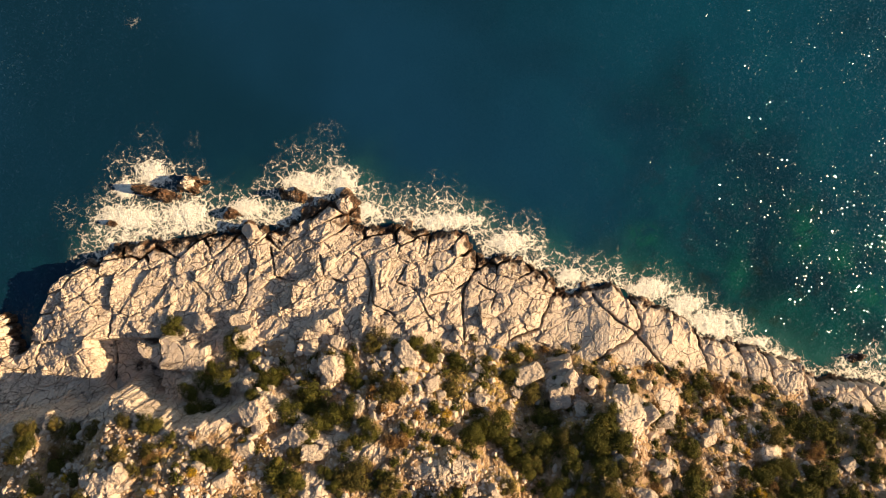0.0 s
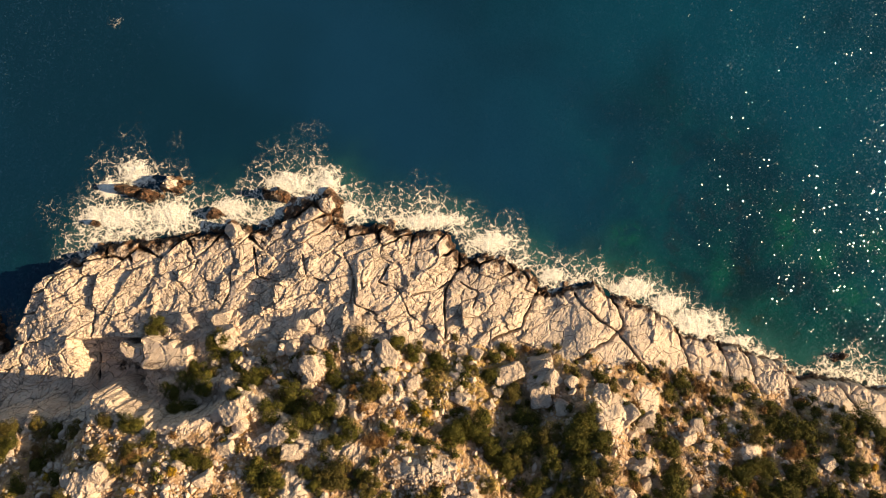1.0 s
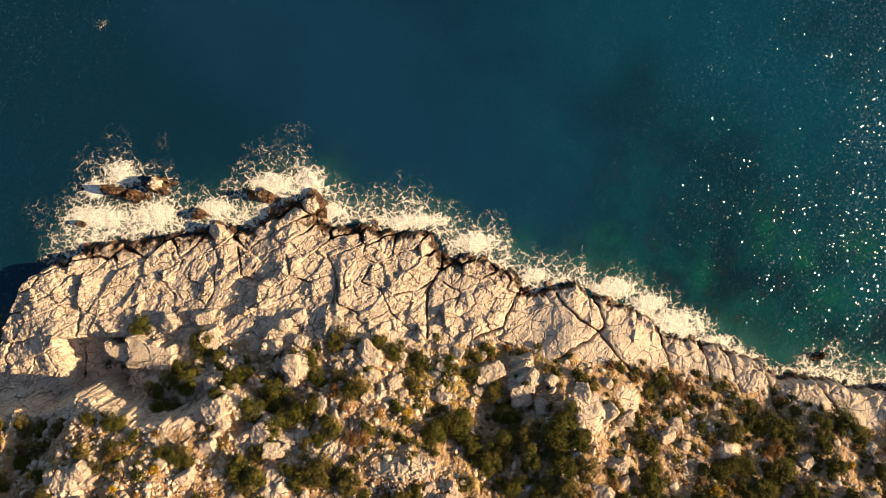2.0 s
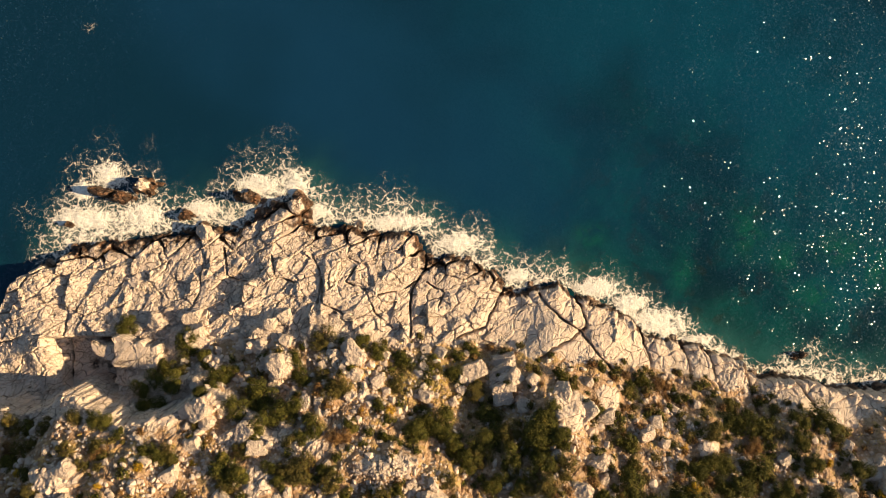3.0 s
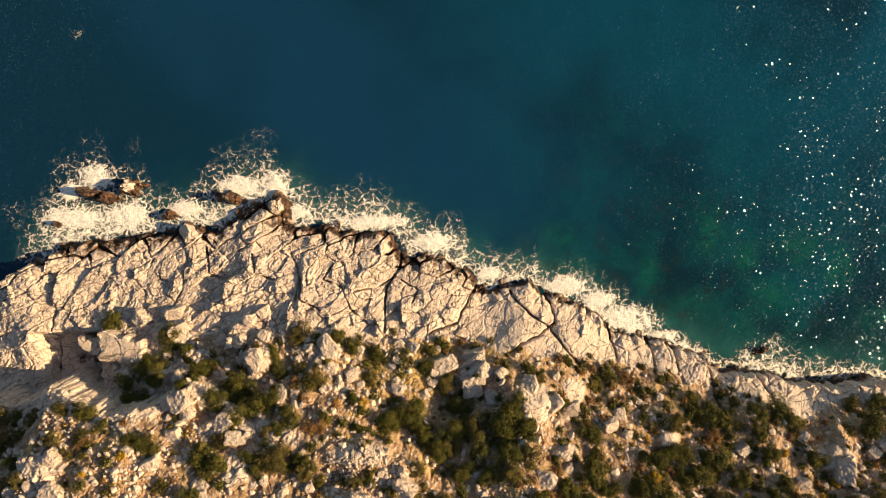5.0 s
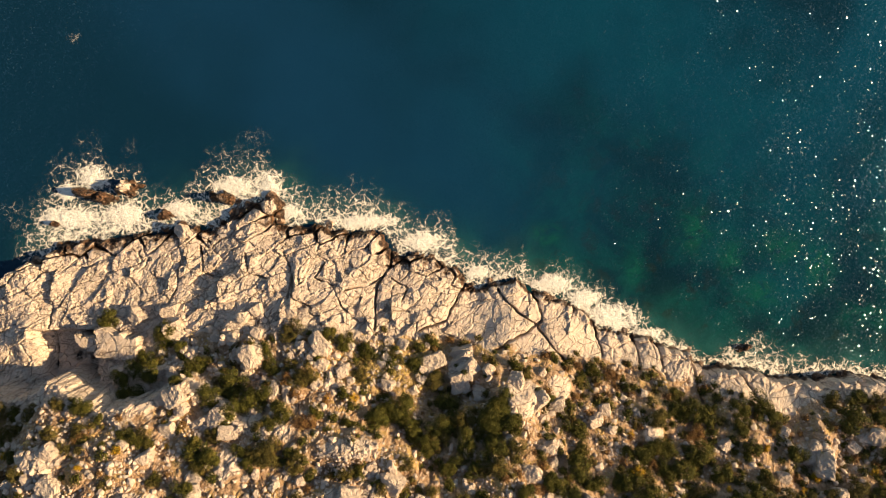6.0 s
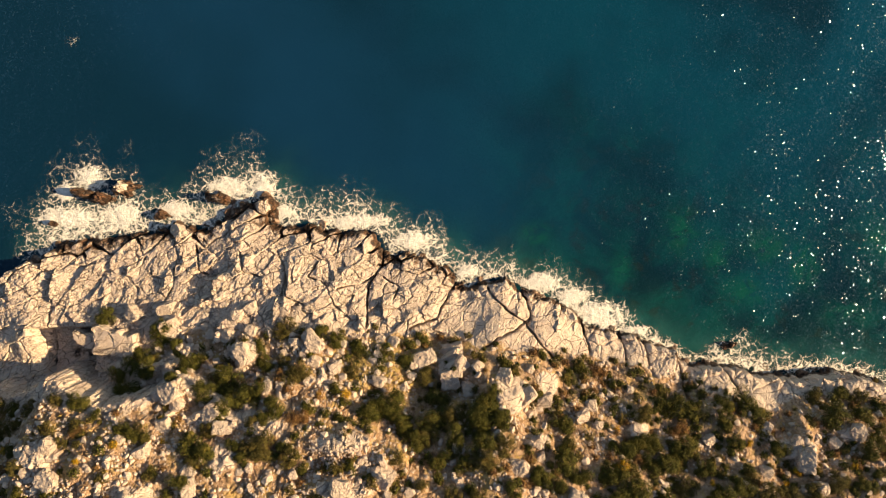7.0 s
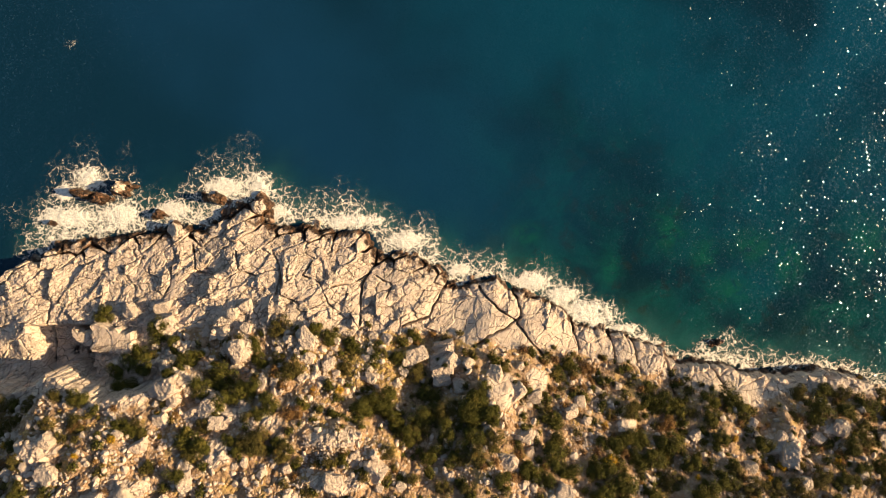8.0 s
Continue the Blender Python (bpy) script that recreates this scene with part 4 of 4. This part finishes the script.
def linked(name, bm, material, parent=None, smooth=False):
    me = bpy.data.meshes.new(name)
    bm.to_mesh(me)
    bm.free()
    me.materials.append(material)
    me.polygons.foreach_set("use_smooth", np.full(len(me.polygons), smooth))
    ob = new(name, me)
    ob.parent = parent
    return ob


def boulder(rng, fineness=3):
    """A broken limestone block, about one metre in half width: a ball cut by flat breaks, then weathered."""
    bm = bmesh.new()
    bmesh.ops.create_icosphere(bm, subdivisions=fineness, radius=1.0)
    cuts = []
    # three pairs of joint faces, not quite square to one another, and a few broken corners
    for i in range(6):
        v = Vector([(1 if i % 2 else -1) * (k == i // 2) + rng.gauss(0, 0.17) for k in range(3)]).normalized()
        cuts.append((v, rng.uniform(0.56, 0.78)))
    for _ in range(rng.randint(5, 8)):
        v = Vector((rng.gauss(0, 1), rng.gauss(0, 1), rng.gauss(0, 0.8))).normalized()
        cuts.append((v, rng.uniform(0.72, 0.92)))
    stretch = Vector((rng.uniform(0.85, 1.25), rng.uniform(0.65, 1.0), rng.uniform(0.55, 0.85)))
    seed = Vector((rng.uniform(-50, 50), rng.uniform(-50, 50), rng.uniform(-50, 50)))
    for v in bm.verts:
        p = v.co.copy()
        for way, far in cuts:
            over = p.dot(way) - far
            if over > 0:
                p -= way * over * 0.98
        p *= 1 + 0.12 * noise.noise(p * 1.6 + seed) + 0.10 * noise.noise(p * 4.5 + seed) + 0.06 * noise.noise(p * 9 + seed) + 0.03 * noise.noise(p * 19 + seed)
        v.co = Vector((p.x * stretch.x, p.y * stretch.y, p.z * stretch.z)) * 1.2
    ob = linked("boulder", bm, BOULDER, None, False)
    return tagged(ob, "angular pale limestone boulder resting on the slope", "boulder", "boulders on the slope")


def settle(x, y, r):
    """A level at which a block of half width r beds into the ground."""
    return min(ground_at(x + r * a, y + r * b) for a, b in ((0, 0), (0.5, 0), (-0.5, 0), (0, 0.5), (0, -0.5)))


def lay_boulders():
    rng = random.Random(5)
    kinds = [boulder(rng) for _ in range(9)]
    large = [boulder(rng, 4) for _ in range(6)]
    places, placed = list(BOULDERS), set()
    # the smaller blocks strewn over the scree
    tries = 0
    while len(places) < len(BOULDERS) + 190 and tries < 6000:
        tries += 1
        x, y = rng.uniform(-44, 66), rng.uniform(-27, -8)
        if any(abs(x - cx) < rx and abs(y - cy) < ry for cx, cy, rx, ry, _ in THICKETS) and rng.random() < 0.7:
            continue
        if soil_at(x, y) > rng.uniform(0.25, 1.0) and rng.random() < (0.95 if x < 8 else 0.45):
            places.append((x, y, min(0.95, 0.26 * math.exp(abs(rng.gauss(0, 0.5))))))
    for i, (x, y, r) in enumerate(places):
        r = min(r, 1.3)
        m = pose(x, y, settle(x, y, r) + 0.22 * r, rng.uniform(-18, 18), rng.uniform(-18, 18), rng.uniform(0, 360))
        m = m @ Matrix.Diagonal((r, r, r * rng.uniform(0.85, 1.25), 1))
        sort = large if r > 1.0 else kinds
        ob = sort[i % len(sort)]
        if ob in placed:
            copy_thing_scaled(ob, m)
        else:
            ob.matrix_basis = m
            placed.add(ob)


def lay_shore_rocks():
    """Broken rocks, brown with weed, along the waterline."""
    rng = random.Random(12)
    kinds = []
    for _ in range(6):
        ob = boulder(rng)
        ob.name, ob.data.name = "shore_rock", "shore_rock"
        ob.data.materials[0] = WEED_ROCK
        kinds.append(tagged(ob, "wet brown weed-covered rock at the waterline", "rock", "rocks at the waterline"))
    shore, placed = COAST_W[7:] + COAST_E[:-3], set()
    for (ax, ay), (bx, by) in zip(shore, shore[1:]):
        long = math.hypot(bx - ax, by - ay)
        for _ in range(max(1, round(long * 0.75))):
            t, off, r = rng.random(), rng.uniform(-0.35, 0.75), min(0.85, 0.3 * math.exp(abs(rng.gauss(0, 0.5))))
            x, y = ax + (bx - ax) * t - (by - ay) / long * off, ay + (by - ay) * t + (bx - ax) / long * off
            level = settle(x, y, r)
            if not -0.7 < level < 1.1:
                continue
            m = pose(x, y, level + 0.3 * r, rng.uniform(-20, 20), rng.uniform(-20, 20), rng.uniform(0, 360)) @ Matrix.Diagonal((r, r, r, 1))
            ob = rng.choice(kinds)
            if ob in placed:
                copy_thing_scaled(ob, m)
            else:
                ob.matrix_basis = m
                placed.add(ob)


def copy_thing_scaled(ob, m):
    """copy_thing for a pose that holds the size as well."""
    made = copy_thing(ob, Matrix.Identity(4))
    made.matrix_basis = m
    return made


def scree():
    """Small stones, too many to count, on the hillside and under the ridge."""
    rng = np.random.default_rng(8)
    n = 48000
    x, y = rng.uniform(-50, 72, n), rng.uniform(-30, -7, n)
    j, i = np.clip(np.searchsorted(GY, y), 0, len(GY) - 1), np.clip(np.searchsorted(GX, x), 0, len(GX) - 1)
    heap = step(fractal(x / 4.0, y / 4.0, 501, 4), -0.25, 0.35)
    west = np.where(x < 6, 1.0, 0.6)
    keep = rng.uniform(0, 1, n) < GSOIL[j, i] ** 0.7 * (0.12 + 0.88 * heap) * west
    x, y, j, i = x[keep], y[keep], j[keep], i[keep]
    size = np.minimum(0.075 * np.exp(np.abs(rng.normal(0, 0.72, len(x)))), 0.48)
    bm = bmesh.new()
    bmesh.ops.create_icosphere(bm, subdivisions=1, radius=1.0)
    base = np.array([v.co[:] for v in bm.verts])
    tris = np.array([[v.index for v in f.verts] for f in bm.faces])
    bm.free()
    k = len(base)
    shape = base[None] * (1 + rng.uniform(-0.28, 0.28, (len(x), k, 1))) * rng.uniform(0.6, 1.25, (len(x), 1, 3)) * size[:, None, None]
    a = rng.uniform(0, 2 * np.pi, len(x))
    c, s = np.cos(a)[:, None], np.sin(a)[:, None]
    co = np.stack([shape[..., 0] * c - shape[..., 1] * s + x[:, None], shape[..., 0] * s + shape[..., 1] * c + y[:, None], shape[..., 2] * 0.75 + (GZ[j, i] + 0.15 * size)[:, None]], -1)
    faces = (np.arange(len(x))[:, None, None] * k + tris[None]).reshape(-1, 3)
    ob = raw_mesh("scree", co.reshape(-1, 3), faces, STONE)
    tagged(ob, "loose pale limestone scree on the hillside", "stones", kind="stuff")


def leaves_mesh(name, rng, count, size, material):
    """A low rounded crown, one metre in half width, of leaf clumps on several lobes with gaps between."""
    lobes = []
    for _ in range(11):
        a, q = rng.uniform(0, 2 * np.pi), rng.uniform(0, 1) ** 0.6 * 0.66
        lobes.append((q * np.cos(a), q * np.sin(a), rng.uniform(0.18, 0.46) * (1.15 - 0.6 * q), rng.uniform(0.24, 0.42)))
    lobes = np.array(lobes)
    pick = rng.integers(0, len(lobes), count)
    way = rng.normal(0, 1, (count, 3))
    way[:, 2] = np.abs(way[:, 2]) * 0.9 - 0.15
    way /= np.linalg.norm(way, axis=1)[:, None]
    r = lobes[pick, 3] * rng.uniform(0.55, 1.06, count)
    mid = lobes[pick, :3] + way * r[:, None]
    mid[:, 2] = np.maximum(mid[:, 2], 0.02)
    # two crossing directions in the leaf
    u = np.cross(way, rng.normal(0, 1, (count, 3)))
    u /= np.linalg.norm(u, axis=1)[:, None]
    lean = way + rng.normal(0, 0.55, (count, 3))
    v = np.cross(lean, u)
    v /= np.linalg.norm(v, axis=1)[:, None]
    s = size * rng.uniform(0.6, 1.4, count)[:, None]
    co = np.stack([mid - u * s, mid - v * s * 0.55, mid + u * s, mid + v * s * 0.55 + way * s * 0.25], 1)
    quads = np.arange(count * 4).reshape(-1, 4)
    return raw_mesh(name, co.reshape(-1, 3), quads, material)


def stems(rng):
    """A short forked trunk under the crown."""
    bm = bmesh.new()

    def limb(a, b, ra, rb):
        way = (b - a)
        m = Matrix.Translation((a + b) / 2) @ way.to_track_quat("Z", "Y").to_matrix().to_4x4()
        bmesh.ops.create_cone(bm, cap_ends=True, segments=6, radius1=ra, radius2=rb, depth=way.length, matrix=m)

    fork = Vector((0.03, 0.02, 0.16))
    limb(Vector((0, 0, -0.2)), fork, 0.07, 0.05)
    for i in range(6):
        a = i * 1.05 + rng.uniform(-0.3, 0.3)
        limb(fork, Vector((0.5 * math.cos(a), 0.5 * math.sin(a), rng.uniform(0.3, 0.5))), 0.04, 0.012)
    return bm


SORTS = {
    "d": (LEAF_DARK, "dense dark green evergreen shrub growing among rocks"),
    "o": (LEAF_OLIVE, "low olive green shrub with sunlit leaf clumps"),
    "y": (LEAF_GOLD, "small shrub covered in yellow blossom"),
    "r": (LEAF_RUST, "dry rusty brown shrub on stony soil"),
}


def shrub(sort, seed, count, size):
    material, label = SORTS[sort]
    root = new("shrub")
    linked("trunk", stems(random.Random(seed)), BARK, root)
    crown = leaves_mesh("crown", np.random.default_rng(seed), count, size, material)
    crown.parent = root
    return tagged(root, label, "shrub", "shrubs on the hillside")


def plant_shrubs():
    rng = random.Random(21)
    kinds = {(s, big): [shrub(s, 100 + 10 * i + ord(s), 4600 if big else 1500, 0.034 if big else 0.055) for i in range(3 if s in "do" else 2)] for s in "dory" for big in (True, False)}
    unused = [ob for group in kinds.values() for ob in group]
    places = list(SHRUBS)
    for cx, cy, rx, ry, many in THICKETS:
        for _ in range(many):
            places.append((rng.uniform(cx - rx, cx + rx), rng.uniform(cy - ry, cy + ry), rng.uniform(0.7, 1.3), rng.choice("dddoo")))
    tries = 0
    while len(places) < 298 and tries < 8000:
        tries += 1
        x, y = rng.uniform(-44, 68), rng.uniform(-28, -9)
        thick = 0.5 + 0.5 * math.sin(x * 0.31 + 1.3) * math.cos(y * 0.5 + x * 0.1)
        if soil_at(x, y) > rng.uniform(0.4, 1.0) and rng.random() < (0.38 if x < -2 else 0.9) * (thick if x < 25 else 1):
            places.append((x, y, rng.uniform(0.3, 0.85) * (1.25 if x > 25 else 1), rng.choice("ddddddooory" if x > 25 else "ddddooorry")))
    for x, y, r, sort in places:
        ob = rng.choice(kinds[sort, r > 0.95])
        tall = r * rng.uniform(0.72, 1.0)
        m = pose(x, y, 0.5 * (settle(x, y, 0.5 * r) + ground_at(x, y)), rng.uniform(-6, 6), rng.uniform(-6, 6), rng.uniform(0, 360)) @ Matrix.Diagonal((r * 1.06, r * 1.06, tall, 1))
        if ob in unused:
            unused.remove(ob)
            ob.matrix_basis = m
        else:
            copy_thing_scaled(ob, m)
    for ob in unused:
        for o in (*ob.children_recursive, ob):
            bpy.data.objects.remove(o)


def dry_grass():
    """Golden tufts on the sunny soil, too many to count."""
    rng = np.random.default_rng(31)
    n = 14000
    x, y = rng.uniform(-42, 66, n), rng.uniform(-28, -9, n)
    here = np.exp(-((x - 4.5) / 5.5) ** 2 - ((y + 13.5) / 3.2) ** 2)
    j, i = np.clip(np.searchsorted(GY, y), 0, len(GY) - 1), np.clip(np.searchsorted(GX, x), 0, len(GX) - 1)
    keep = rng.uniform(0, 1, n) < GSOIL[j, i] * (0.16 * step(fractal(x / 3.0, y / 3.0, 521, 3), -0.1, 0.4) + here)
    x, y, z = x[keep], y[keep], GZ[j, i][keep]
    k = 9                                             # blades in a tuft
    x, y, z = np.repeat(x, k), np.repeat(y, k), np.repeat(z, k)
    a, lean, high = rng.uniform(0, 2 * np.pi, len(x)), rng.uniform(0.12, 0.42, len(x)), rng.uniform(0.12, 0.34, len(x))
    x, y = x + rng.normal(0, 0.10, len(x)), y + rng.normal(0, 0.10, len(x))
    c, s, w = np.cos(a), np.sin(a), 0.032
    co = np.stack([np.stack([x - s * w, y + c * w, z - 0.06], -1), np.stack([x + s * w, y - c * w, z - 0.06], -1), np.stack([x + c * lean, y + s * lean, z + high], -1)], 1)
    ob = raw_mesh("dry_grass", co.reshape(-1, 3), np.arange(len(x) * 3).reshape(-1, 3), STRAW)
    tagged(ob, "golden dry grass tufts between the stones", "grass", kind="stuff")


def low_scrub(name, label, material, seed, n, patches):
    """The small bushes between the shrubs, too many to count."""
    rng = np.random.default_rng(seed)
    x, y = rng.uniform(-46, 70, n), rng.uniform(-29, -9, n)
    j, i = np.clip(np.searchsorted(GY, y), 0, len(GY) - 1), np.clip(np.searchsorted(GX, x), 0, len(GX) - 1)
    patch = step(fractal(x / 5.0, y / 5.0, patches, 3), -0.3, 0.3)
    keep = rng.uniform(0, 1, n) < GSOIL[j, i] * np.where(x < -2, 0.26, np.where(x < 25, 0.36, 0.66)) * (0.25 + 0.75 * patch)
    x, y, z = x[keep], y[keep], GZ[j, i][keep]
    k = 260                                           # leaf clumps in a bush
    r = np.repeat(rng.uniform(0.25, 0.75, len(x)), k)
    x, y, z = np.repeat(x, k), np.repeat(y, k), np.repeat(z, k)
    way = rng.normal(0, 1, (len(x), 3))
    way[:, 2] = np.abs(way[:, 2])
    way /= np.linalg.norm(way, axis=1)[:, None]
    mid = np.stack([x, y, z - 0.05], -1) + way * (r * rng.uniform(0.35, 1.1, len(x)))[:, None] * np.array([1.0, 1.0, 0.75])
    u = np.cross(way, rng.normal(0, 1, way.shape))
    u /= np.linalg.norm(u, axis=1)[:, None]
    v = np.cross(way + rng.normal(0, 0.55, way.shape), u)
    v /= np.linalg.norm(v, axis=1)[:, None]
    s = (r * rng.uniform(0.07, 0.15, len(x)))[:, None] + 0.02
    co = np.stack([mid - u * s, mid - v * s * 0.6, mid + u * s, mid + v * s * 0.6 + way * s * 0.25], 1)
    ob = raw_mesh(name, co.reshape(-1, 3), np.arange(len(x) * 4).reshape(-1, 4), material)
    tagged(ob, label, "scrub", kind="stuff")


low_scrub("low_scrub", "low dark green scrub between the boulders", LEAF_DARK, 77, 2300, 541)
low_scrub("heath", "low olive heath tufts on the stony soil", LEAF_OLIVE, 78, 1500, 551)
low_scrub("dry_scrub", "dry rusty scrub tufts on the stony soil", LEAF_RUST, 79, 1000, 561)
lay_boulders()
lay_shore_rocks()
dry_grass()
scree()
plant_shrubs()
